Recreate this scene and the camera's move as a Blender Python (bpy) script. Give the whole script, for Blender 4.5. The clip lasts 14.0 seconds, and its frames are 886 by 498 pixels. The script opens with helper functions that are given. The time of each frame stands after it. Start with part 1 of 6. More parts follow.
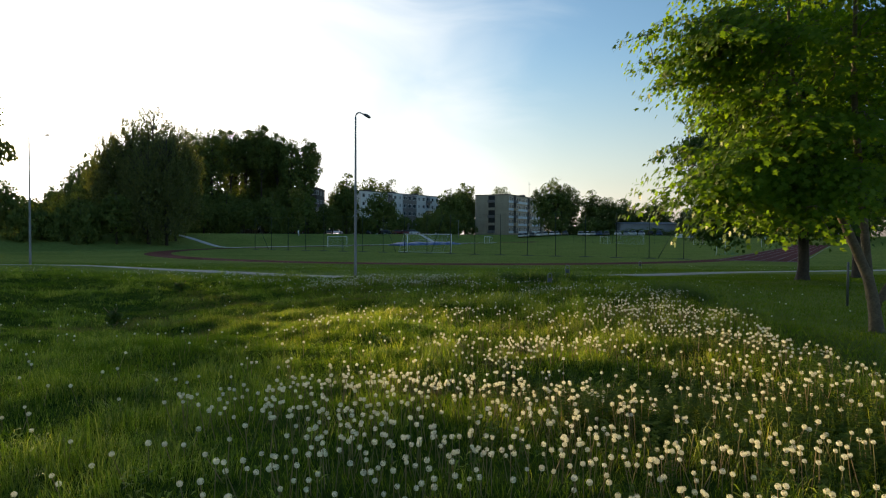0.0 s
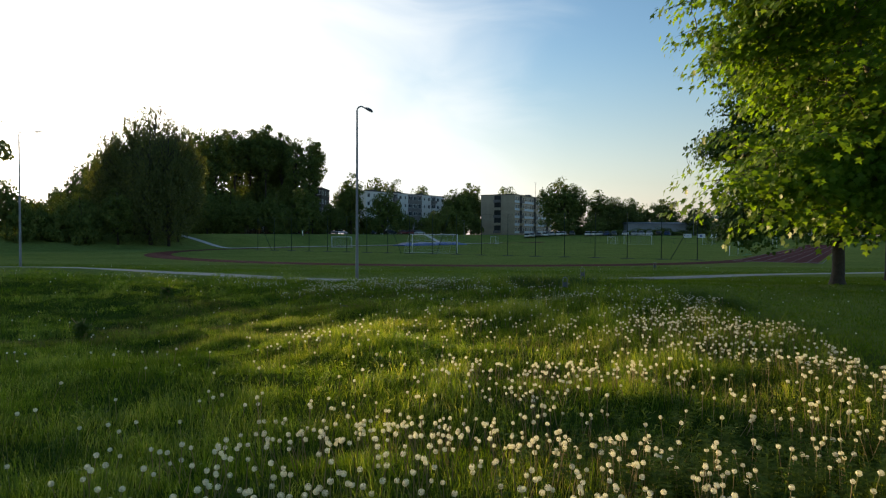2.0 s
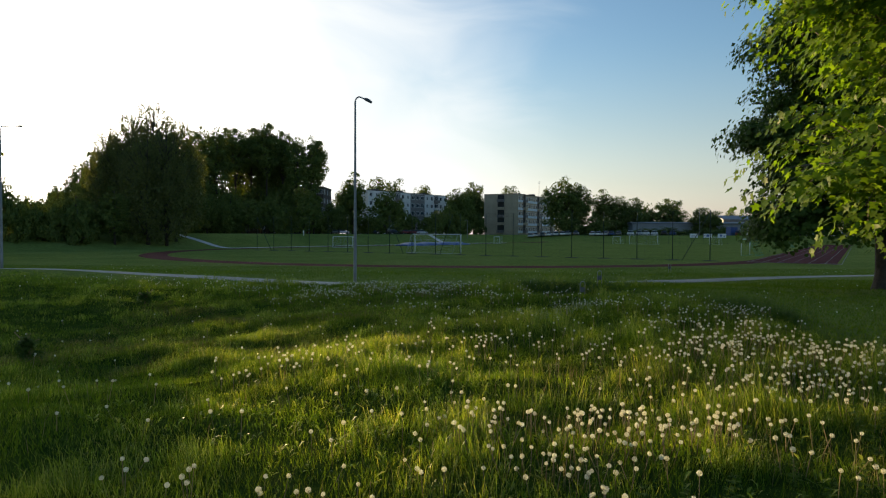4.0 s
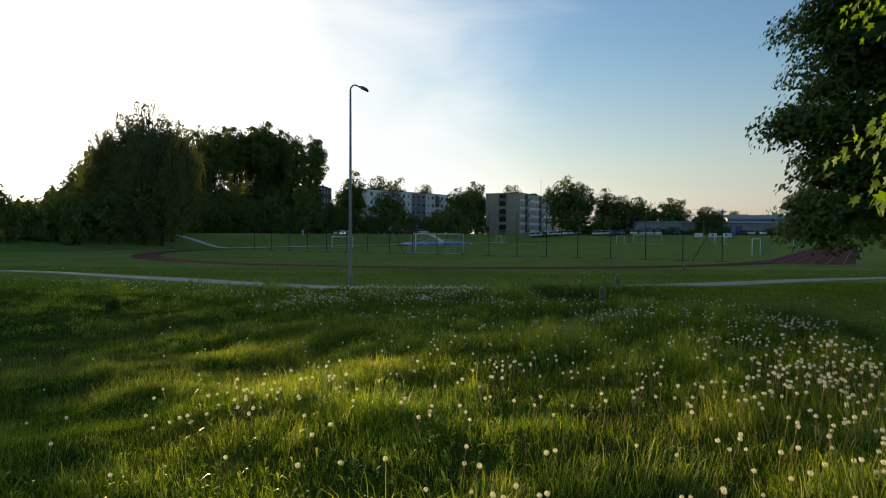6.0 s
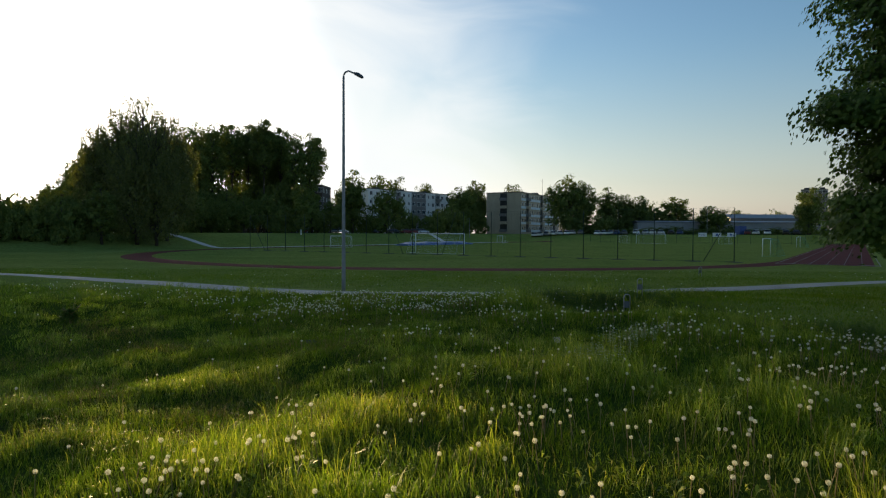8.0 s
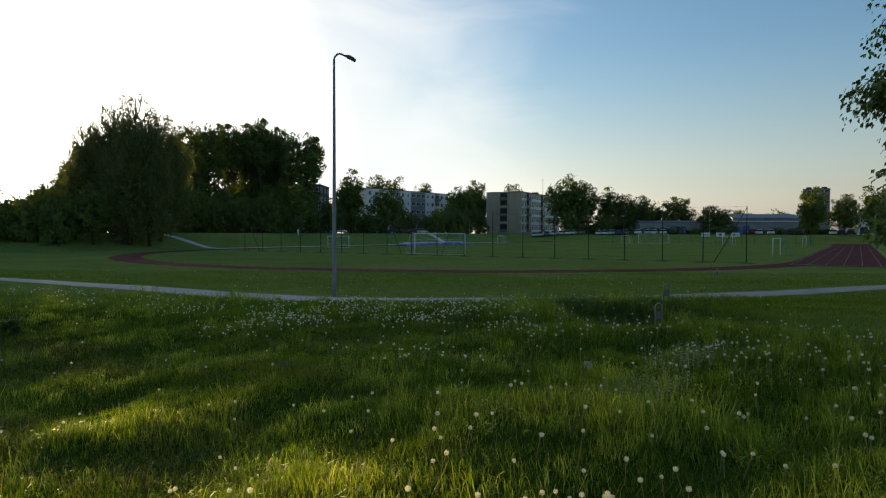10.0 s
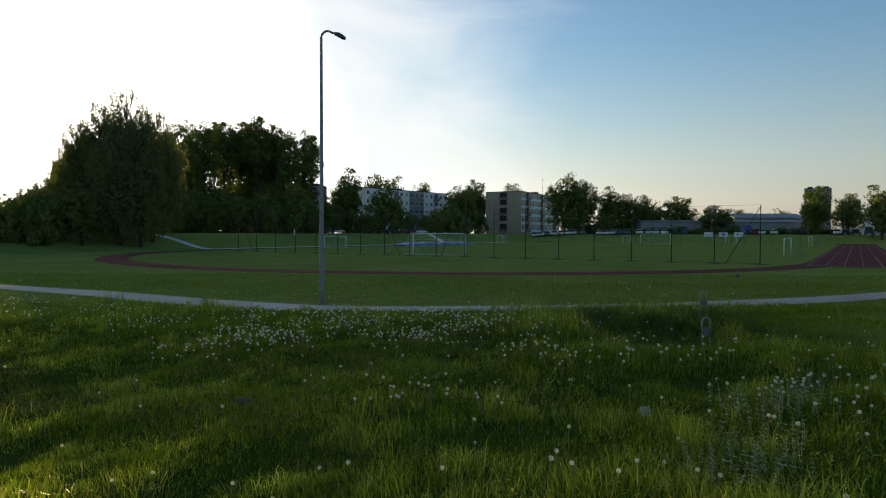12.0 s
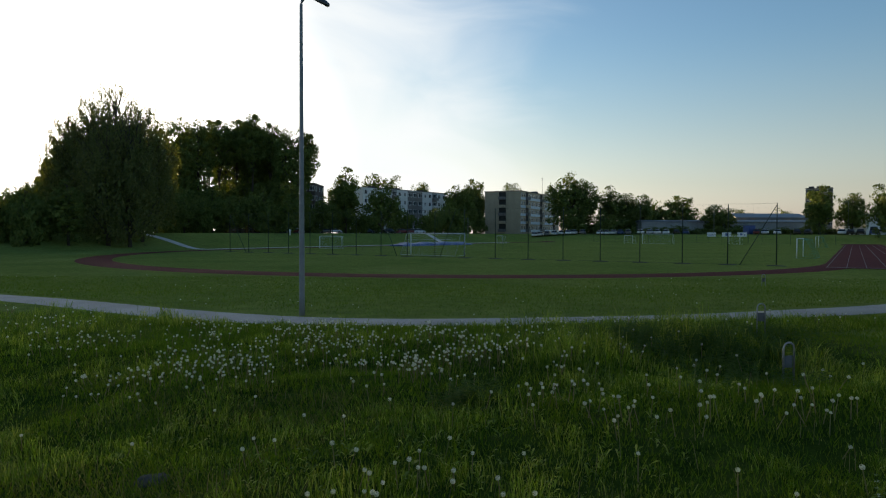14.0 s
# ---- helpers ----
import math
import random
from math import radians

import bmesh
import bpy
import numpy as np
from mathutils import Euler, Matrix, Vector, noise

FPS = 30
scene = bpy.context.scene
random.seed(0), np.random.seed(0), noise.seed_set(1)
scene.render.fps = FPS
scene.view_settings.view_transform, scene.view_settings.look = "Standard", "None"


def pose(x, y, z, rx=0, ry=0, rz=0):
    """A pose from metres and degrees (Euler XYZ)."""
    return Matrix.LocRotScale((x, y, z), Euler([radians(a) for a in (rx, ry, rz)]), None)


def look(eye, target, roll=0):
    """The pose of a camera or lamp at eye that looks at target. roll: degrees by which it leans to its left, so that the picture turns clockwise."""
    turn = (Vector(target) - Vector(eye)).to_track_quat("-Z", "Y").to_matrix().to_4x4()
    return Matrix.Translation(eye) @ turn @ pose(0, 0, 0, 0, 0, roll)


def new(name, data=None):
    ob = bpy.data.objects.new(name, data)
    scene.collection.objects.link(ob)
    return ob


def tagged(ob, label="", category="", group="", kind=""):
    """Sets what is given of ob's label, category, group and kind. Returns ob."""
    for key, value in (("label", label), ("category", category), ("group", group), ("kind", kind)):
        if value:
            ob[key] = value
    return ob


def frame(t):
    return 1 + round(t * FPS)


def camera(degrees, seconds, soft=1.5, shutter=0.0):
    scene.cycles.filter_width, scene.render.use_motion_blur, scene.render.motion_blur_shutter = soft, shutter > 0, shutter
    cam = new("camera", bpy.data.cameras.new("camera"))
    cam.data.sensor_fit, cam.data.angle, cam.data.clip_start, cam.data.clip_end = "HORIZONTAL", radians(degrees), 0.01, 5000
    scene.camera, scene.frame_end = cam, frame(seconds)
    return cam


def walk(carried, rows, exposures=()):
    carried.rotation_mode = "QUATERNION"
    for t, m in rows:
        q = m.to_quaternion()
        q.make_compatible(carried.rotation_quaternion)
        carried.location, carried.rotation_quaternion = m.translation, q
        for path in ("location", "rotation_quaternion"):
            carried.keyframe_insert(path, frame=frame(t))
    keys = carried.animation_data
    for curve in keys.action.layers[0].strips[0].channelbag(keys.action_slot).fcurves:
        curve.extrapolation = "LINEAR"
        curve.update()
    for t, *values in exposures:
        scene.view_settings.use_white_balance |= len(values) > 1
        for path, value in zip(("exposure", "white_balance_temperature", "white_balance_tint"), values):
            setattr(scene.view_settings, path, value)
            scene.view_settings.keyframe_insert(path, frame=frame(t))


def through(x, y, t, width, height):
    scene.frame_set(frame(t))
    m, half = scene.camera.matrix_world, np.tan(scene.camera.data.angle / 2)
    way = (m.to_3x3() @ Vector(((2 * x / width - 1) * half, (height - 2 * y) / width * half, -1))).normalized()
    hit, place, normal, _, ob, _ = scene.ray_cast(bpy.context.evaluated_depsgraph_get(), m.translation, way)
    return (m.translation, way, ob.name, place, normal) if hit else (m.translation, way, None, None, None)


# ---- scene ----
cam = camera(71.0, 14.0, soft=1.15)
METRES, EYE, SIDE = 15.5, 1.74, 0.844
ROWS = [
    (0.0, 0.0, 0.0, 0.0, 0.01, -1.6, -0.26),
    (0.5, -0.0005, 0.0248, 0.0002, 0.2, -1.59, -0.25),
    (1.0, -0.0014, 0.0518, 0.0007, 0.36, -1.59, -0.24),
    (1.5, -0.0025, 0.0809, 0.0016, 0.49, -1.58, -0.24),
    (2.0, -0.004, 0.112, 0.0019, 0.6, -1.59, -0.22),
    (2.5, -0.0059, 0.1448, 0.0023, 0.7, -1.59, -0.22),
    (3.0, -0.0077, 0.1783, 0.0026, 0.78, -1.6, -0.22),
    (5.5, -0.0167, 0.3484, 0.0027, 0.99, -1.66, -0.23),
    (6.0, -0.0183, 0.3845, 0.0028, 1.01, -1.67, -0.21),
    (6.5, -0.0202, 0.4198, 0.003, 1.02, -1.67, -0.22),
    (7.0, -0.022, 0.4552, 0.0034, 1.04, -1.69, -0.21),
    (7.5, -0.0237, 0.4909, 0.0038, 1.04, -1.7, -0.22),
    (8.0, -0.0254, 0.5269, 0.004, 1.03, -1.72, -0.21),
    (10.5, -0.034, 0.7073, 0.0025, 0.94, -1.71, -0.16),
    (11.0, -0.036, 0.7448, 0.0026, 0.9, -1.71, -0.15),
    (11.5, -0.0378, 0.7842, 0.0023, 0.88, -1.71, -0.14),
    (12.0, -0.0399, 0.825, 0.0024, 0.84, -1.71, -0.14),
    (12.5, -0.0416, 0.8669, 0.0021, 0.8, -1.7, -0.15),
    (13.0, -0.0431, 0.9096, 0.0018, 0.76, -1.7, -0.15),
    (13.5, -0.0444, 0.9535, 0.0015, 0.72, -1.7, -0.15),
    (14.0, -0.0457, 0.9989, 0.0015, 0.67, -1.71, -0.15),
]
walk(cam, [(t, pose(METRES * SIDE * x, METRES * y, EYE + METRES * SIDE * z, 90 + SIDE * pitch, roll, SIDE * yaw)) for t, x, y, z, yaw, pitch, roll in ROWS],
     exposures=[(0.0, 1.22), (3.0, 1.15), (7.0, 1.04), (14.0, 1.05)])

# ---- sky and sun ----
SUN_AZ, SUN_EL = radians(-36.0), radians(4.0)      # azimuth from +y towards +x
SUN_DIR = Vector((math.sin(SUN_AZ) * math.cos(SUN_EL), math.cos(SUN_AZ) * math.cos(SUN_EL), math.sin(SUN_EL)))


def link(nt, a, b):
    nt.links.new(a, b)


def make_world():
    w = bpy.data.worlds.new("evening_sky")
    scene.world = w
    w.use_nodes = True
    nt = w.node_tree
    nt.nodes.clear()
    N = nt.nodes.new
    out, bg = N("ShaderNodeOutputWorld"), N("ShaderNodeBackground")
    sky = N("ShaderNodeTexSky")
    sky.sky_type = "NISHITA"
    sky.sun_disc = False
    sky.sun_elevation, sky.sun_rotation = SUN_EL, SUN_AZ % (2 * math.pi)
    sky.air_density, sky.dust_density, sky.ozone_density = 1.0, 1.0, 1.5
    # paler and cooler than the clear model: an evening sky with thin high cloud
    hs = N("ShaderNodeHueSaturation")
    hs.inputs["Saturation"].default_value = 1.12
    link(nt, sky.outputs[0], hs.inputs["Color"])
    pale = N("ShaderNodeHueSaturation")
    pale.inputs["Saturation"].default_value = 0.42
    link(nt, sky.outputs[0], pale.inputs["Color"])
    band = N("ShaderNodeMix")
    band.data_type = "RGBA"
    for src, colour, sock in ((hs, (0.85, 1.01, 1.22, 1), 6), (pale, (0.98, 1.0, 1.11, 1), 7)):
        tint = N("ShaderNodeMix")
        tint.data_type, tint.blend_type = "RGBA", "MULTIPLY"
        tint.inputs[0].default_value, tint.inputs[7].default_value = 1.0, colour
        link(nt, src.outputs[0], tint.inputs[6])
        link(nt, tint.outputs[2], band.inputs[sock])
    co = N("ShaderNodeTexCoord")
    # nearness to the sun
    dot = N("ShaderNodeVectorMath")
    dot.operation = "DOT_PRODUCT"
    dot.inputs[1].default_value = SUN_DIR
    link(nt, co.outputs["Generated"], dot.inputs[0])

    def ramp(src, a, b, lo, hi, smooth=True):
        r = N("ShaderNodeMapRange")
        r.interpolation_type = "SMOOTHSTEP" if smooth else "LINEAR"
        r.inputs["From Min"].default_value, r.inputs["From Max"].default_value = a, b
        r.inputs["To Min"].default_value, r.inputs["To Max"].default_value = lo, hi
        link(nt, src, r.inputs["Value"])
        return r.outputs["Result"]

    def times(a, b):
        m = N("ShaderNodeMath")
        m.operation = "MULTIPLY"
        link(nt, a, m.inputs[0])
        link(nt, b, m.inputs[1])
        return m.outputs[0]

    # streaky cirrus on a high flat layer
    sep = N("ShaderNodeSeparateXYZ")
    link(nt, co.outputs["Generated"], sep.inputs[0])
    link(nt, ramp(sep.outputs["Z"], 0.0, 0.30, 0.95, 0.0), band.inputs[0])
    mp = N("ShaderNodeMapping")
    mp.inputs["Rotation"].default_value = (0, radians(-14), 0)
    mp.inputs["Scale"].default_value = (2.0, 1.0, 5.2)
    link(nt, co.outputs["Generated"], mp.inputs["Vector"])
    nz = N("ShaderNodeTexNoise")
    nz.inputs["Scale"].default_value, nz.inputs["Detail"].default_value, nz.inputs["Distortion"].default_value = 1.7, 9, 0.9
    link(nt, mp.outputs[0], nz.inputs["Vector"])
    # the veil thins out from the sun with ragged, wispy edges
    ragged = N("ShaderNodeMath")
    ragged.operation = "MULTIPLY_ADD"
    ragged.inputs[1].default_value = 0.26
    link(nt, nz.outputs["Fac"], ragged.inputs[0])
    link(nt, dot.outputs["Value"], ragged.inputs[2])
    near = ramp(ragged.outputs[0], 0.80, 1.06, 0, 1)
    streak = ramp(nz.outputs["Fac"], 0.30, 0.72, 0.82, 1)
    cloud = times(streak, near)
    veil = N("ShaderNodeMix")
    veil.data_type = "RGBA"
    # thin cloud, brightest round the sun
    glow = N("ShaderNodeMix")
    glow.data_type = "RGBA"
    glow.inputs[6].default_value, glow.inputs[7].default_value = (3.75, 3.85, 3.85, 1), (16.5, 15.6, 14.0, 1)
    link(nt, ramp(dot.outputs["Value"], 0.88, 1.0, 0, 1), glow.inputs[0])
    link(nt, glow.outputs[2], veil.inputs[7])
    link(nt, times(cloud, ramp(sep.outputs["Z"], -0.02, 0.10, 0.6, 1)), veil.inputs[0])
    link(nt, band.outputs[2], veil.inputs[6])
    bg.inputs["Strength"].default_value = 0.125
    link(nt, veil.outputs[2], bg.inputs["Color"])
    link(nt, bg.outputs[0], out.inputs["Surface"])


make_world()
sun_data = bpy.data.lights.new("sun", "SUN")
sun_data.energy, sun_data.angle, sun_data.color = 5.1, radians(0.6), (1.0, 0.70, 0.33)
sun = new("sun", sun_data)
sun.matrix_world = look((0, 0, 0), -SUN_DIR)
sun.location = (-60, 80, 40)

# ---- materials ----
def node_mat(name):
    m = bpy.data.materials.new(name)
    m.use_nodes = True
    nt = m.node_tree
    b = nt.nodes["Principled BSDF"]
    return m, nt, b


def noise_color(nt, colors, scale, detail=4.0, vec=None, rough=0.6, span=(0.3, 0.7)):
    """Object-space noise through a ramp of colours."""
    n = nt.nodes.new("ShaderNodeTexNoise")
    n.inputs["Scale"].default_value, n.inputs["Detail"].default_value, n.inputs["Roughness"].default_value = scale, detail, rough
    if vec is None:
        co = nt.nodes.new("ShaderNodeTexCoord")
        vec = co.outputs["Object"]
    link(nt, vec, n.inputs["Vector"])
    r = nt.nodes.new("ShaderNodeValToRGB")
    e = r.color_ramp.elements
    k = len(colors)
    e[0].position, e[0].color = span[0], (*colors[0], 1)
    e[1].position, e[1].color = span[1], (*colors[-1], 1)
    for i in range(1, k - 1):
        x = e.new(span[0] + (span[1] - span[0]) * i / (k - 1))
        x.color = (*colors[i], 1)
    link(nt, n.outputs["Fac"], r.inputs["Fac"])
    return r.outputs["Color"], n.outputs["Fac"]


def mix(nt, a, b, fac, mode="MIX"):
    m = nt.nodes.new("ShaderNodeMix")
    m.data_type, m.blend_type = "RGBA", mode
    for sock, v in ((m.inputs[6], a), (m.inputs[7], b), (m.inputs[0], fac)):
        if isinstance(v, (int, float)):
            sock.default_value = v
        elif isinstance(v, tuple):
            sock.default_value = (*v, 1)
        else:
            link(nt, v, sock)
    return m.outputs[2]


def bump(nt, b, height, strength, dist=0.02):
    n = nt.nodes.new("ShaderNodeBump")
    n.inputs["Strength"].default_value, n.inputs["Distance"].default_value = strength, dist
    link(nt, height, n.inputs["Height"])
    link(nt, n.outputs["Normal"], b.inputs["Normal"])


def surface(name, colors, scale=3.0, rough=0.7, metal=0.0, fine=40.0, bumpy=0.3, dist=0.01, grime=0.25):
    """Plain painted, stone or metal surface: large stains and fine grain."""
    m, nt, b = node_mat(name)
    c, f = noise_color(nt, colors, scale)
    g, gf = noise_color(nt, [(1 - grime, 1 - grime, 1 - grime), (1, 1, 1)], fine)
    link(nt, mix(nt, c, g, 1.0, "MULTIPLY"), b.inputs["Base Color"])
    b.inputs["Roughness"].default_value, b.inputs["Metallic"].default_value = rough, metal
    if bumpy:
        bump(nt, b, gf, bumpy, dist)
    return m


def leaf_mat(name, colors, through=0.45, rough=0.45, glow=(1.25, 1.3, 0.5), patchy=0.0, gloss=0.09):
    """Thin leaves: gloss in front, light coming through from behind; each leaf has its own tint."""
    m, nt, b = node_mat(name)
    geo = nt.nodes.new("ShaderNodeNewGeometry")
    r = nt.nodes.new("ShaderNodeValToRGB")
    e = r.color_ramp.elements
    e[0].position, e[0].color = 0.0, (*colors[0], 1)
    e[1].position, e[1].color = 1.0, (*colors[-1], 1)
    for i in range(1, len(colors) - 1):
        x = e.new(i / (len(colors) - 1))
        x.color = (*colors[i], 1)
    link(nt, geo.outputs["Random Per Island"], r.inputs["Fac"])
    col = r.outputs["Color"]
    if patchy:
        # swards of different grasses side by side
        tuft, _ = noise_color(nt, [(1 - patchy, 1 - patchy * 0.8, 1 - patchy), (1 + patchy * 0.6, 1 + patchy * 0.5, 1)], 1.9, 3)
        sward, _ = noise_color(nt, [(0.80, 0.92, 0.85), (1.15, 1.05, 1.0)], 0.45, 4)
        col = mix(nt, mix(nt, col, tuft, 1.0, "MULTIPLY"), sward, 1.0, "MULTIPLY")
    link(nt, col, b.inputs["Base Color"])
    b.inputs["Roughness"].default_value = rough
    b.inputs["Specular IOR Level"].default_value = gloss
    t = nt.nodes.new("ShaderNodeBsdfTranslucent")
    link(nt, mix(nt, col, glow, 1.0, "MULTIPLY"), t.inputs["Color"])
    s = nt.nodes.new("ShaderNodeMixShader")
    s.inputs["Fac"].default_value = through
    link(nt, b.outputs[0], s.inputs[1])
    link(nt, t.outputs[0], s.inputs[2])
    link(nt, s.outputs[0], nt.nodes["Material Output"].inputs["Surface"])
    return m


def lawn_mat():
    m, nt, b = node_mat("lawn")
    co = nt.nodes.new("ShaderNodeTexCoord").outputs["Object"]
    big, _ = noise_color(nt, [(0.160, 0.206, 0.054), (0.198, 0.240, 0.066), (0.230, 0.262, 0.084)], 0.12, 5, co)
    mid, _ = noise_color(nt, [(0.75, 0.76, 0.72), (1.1, 1.1, 1.05)], 1.6, 6, co)
    fine, ff = noise_color(nt, [(0.55, 0.6, 0.5), (1.25, 1.25, 1.2)], 38.0, 3, co)
    c = mix(nt, mix(nt, big, mid, 1.0, "MULTIPLY"), fine, 0.9, "MULTIPLY")
    # dark thatch and soil under the tall meadow
    px = nt.nodes.new("ShaderNodeSeparateXYZ")
    link(nt, co, px.inputs[0])
    fade = []
    for sock, lo, hi in ((px.outputs["Y"], 30.5, 27.5), (px.outputs["X"], 8.0, 5.8)):
        r = nt.nodes.new("ShaderNodeMapRange")
        r.inputs["From Min"].default_value, r.inputs["From Max"].default_value = lo, hi
        link(nt, sock, r.inputs["Value"])
        fade.append(r.outputs["Result"])
    both = nt.nodes.new("ShaderNodeMath")
    both.operation = "MULTIPLY"
    link(nt, fade[0], both.inputs[0])
    link(nt, fade[1], both.inputs[1])
    thatch, _ = noise_color(nt, [(0.028, 0.048, 0.009), (0.052, 0.082, 0.014), (0.085, 0.090, 0.028)], 2.2, 6, co, 0.65, (0.35, 0.75))
    c = mix(nt, c, mix(nt, thatch, fine, 0.7, "MULTIPLY"), both.outputs[0])
    link(nt, c, b.inputs["Base Color"])
    b.inputs["Roughness"].default_value = 0.9
    b.inputs["Specular IOR Level"].default_value = 0.0
    bump(nt, b, ff, 0.9, 0.05)
    return m


def path_mat(name, colors, fine=60, gloss=0.3):
    m = surface(name, colors, 0.8, 0.9, 0, fine, 0.4, 0.01, 0.35)
    m.node_tree.nodes["Principled BSDF"].inputs["Specular IOR Level"].default_value = gloss
    return m


M_LAWN = lawn_mat()
M_GRASS = leaf_mat("grass_blades", [(0.082, 0.130, 0.017), (0.152, 0.228, 0.029), (0.245, 0.315, 0.048), (0.390, 0.385, 0.140)], 0.46, 0.48, (1.36, 1.36, 0.42), 0.60, 0.26)
M_LAWNGRASS = leaf_mat("mown_grass_blades", [(0.070, 0.118, 0.010), (0.098, 0.158, 0.013), (0.125, 0.180, 0.017), (0.165, 0.180, 0.035)], 0.45, 0.6, (1.3, 1.4, 0.4), 0.25)
M_DRYGRASS = leaf_mat("dry_grass", [(0.120, 0.125, 0.030), (0.170, 0.160, 0.050), (0.230, 0.200, 0.085)], 0.35, 0.7, (1.2, 1.1, 0.5), 0.3)
M_MAPLE = leaf_mat("maple_leaves", [(0.070, 0.130, 0.014), (0.100, 0.170, 0.019), (0.145, 0.215, 0.027)], 0.54, 0.40, (1.6, 1.7, 0.36))
M_LINDEN = leaf_mat("dark_leaves", [(0.050, 0.088, 0.018), (0.070, 0.115, 0.022), (0.092, 0.142, 0.028)], 0.4, 0.5)
M_FARLEAF = leaf_mat("far_leaves", [(0.070, 0.100, 0.026), (0.098, 0.130, 0.032), (0.135, 0.165, 0.042)], 0.14, 0.7)
M_BIRCH = leaf_mat("birch_leaves", [(0.080, 0.095, 0.034), (0.115, 0.130, 0.042), (0.155, 0.165, 0.055)], 0.24, 0.5)
M_BARK = surface("bark", [(0.045, 0.036, 0.028), (0.085, 0.068, 0.05)], 6, 0.9, 0, 30, 0.9, 0.03, 0.5)
M_BARK_PALE = surface("pale_bark", [(0.10, 0.08, 0.055), (0.19, 0.15, 0.10)], 5, 0.85, 0, 24, 0.8, 0.02, 0.45)
M_STEEL = surface("galvanised_steel", [(0.20, 0.205, 0.22), (0.28, 0.285, 0.30)], 4, 0.6, 0.15, 50, 0.05, 0.003, 0.2)
M_LAMPHEAD = surface("grey_lamp_housing", [(0.06, 0.065, 0.07), (0.09, 0.095, 0.10)], 6, 0.45, 0.3, 40, 0.05, 0.003, 0.2)
M_POST = surface("dark_green_paint", [(0.012, 0.028, 0.02), (0.02, 0.04, 0.028)], 8, 0.5, 0.2, 40, 0.1, 0.003, 0.3)
M_WHITE = surface("white_paint", [(0.72, 0.72, 0.70), (0.82, 0.82, 0.80)], 4, 0.45, 0, 30, 0.05, 0.003, 0.12)
M_PATH = path_mat("asphalt_path", [(0.33, 0.315, 0.29), (0.44, 0.425, 0.39)])
M_PALE = path_mat("pale_concrete_path", [(0.56, 0.55, 0.53), (0.68, 0.67, 0.65)])
M_TRACK = path_mat("red_rubber_track", [(0.095, 0.020, 0.020), (0.130, 0.030, 0.028)], 60, 0.05)
M_LINE = surface("white_line_paint", [(0.22, 0.18, 0.17), (0.34, 0.30, 0.29)], 2, 0.8, 0, 40, 0.1, 0.003, 0.3)


def glass_mat():
    m, nt, b = node_mat("window_glass")
    c, _ = noise_color(nt, [(0.02, 0.024, 0.03), (0.07, 0.08, 0.09)], 0.4, 2)
    link(nt, c, b.inputs["Base Color"])
    b.inputs["Roughness"].default_value = 0.12
    b.inputs["Specular IOR Level"].default_value = 0.25
    return m


M_GLASS = glass_mat()
M_STALK = leaf_mat("dandelion_stalk", [(0.21, 0.19, 0.085), (0.27, 0.21, 0.115), (0.17, 0.19, 0.07)], 0.3, 0.5, (1.1, 1.0, 0.6))

# ---- helpers for building ----
def part(name, data, material, parent=None, label=""):
    """Link a bmesh (or mesh) as ONE mesh object, under a thing or under a part."""
    if isinstance(data, bmesh.types.BMesh):
        me = bpy.data.meshes.new(name)
        data.to_mesh(me)
        data.free()
    else:
        me = data
    me.materials.clear()
    for mm in (material if isinstance(material, (list, tuple)) else [material]):
        me.materials.append(mm)
    ob = new(name, me)
    if parent is not None:
        ob.parent = parent
    if label:
        ob["label"] = label
    return ob


def thing(name, m=None, label="", category="", group="", kind=""):
    ob = new(name)
    ob.empty_display_size = 0.2
    if m is not None:
        ob.matrix_world = m
    return tagged(ob, label, category, group, kind)


def mesh_np(name, verts, faces, smooth=False):
    """A mesh from arrays: verts (n, 3), faces (m, k) with one k."""
    verts, faces = np.asarray(verts, dtype=np.float32), np.asarray(faces, dtype=np.int32)
    me = bpy.data.meshes.new(name)
    m, k = faces.shape
    me.vertices.add(len(verts))
    me.vertices.foreach_set("co", verts.ravel())
    me.loops.add(m * k)
    me.loops.foreach_set("vertex_index", faces.ravel())
    me.polygons.add(m)
    me.polygons.foreach_set("loop_start", np.arange(0, m * k, k, dtype=np.int32))
    if smooth:
        me.polygons.foreach_set("use_smooth", np.ones(m, dtype=bool))
    me.update(calc_edges=True)
    me.validate()
    return me


def box(bm, c, s, rz=0.0, bevel=0.0):
    """A box at centre c with full sizes s, turned by rz degrees about z, added to bm."""
    r = bmesh.ops.create_cube(bm, size=1.0, matrix=pose(*c, 0, 0, rz) @ Matrix.Diagonal((*s, 1)))
    if bevel:
        es = list({e for v in r["verts"] for e in v.link_edges})
        bmesh.ops.bevel(bm, geom=es, offset=bevel, segments=2, affect="EDGES", profile=0.5)
    return r


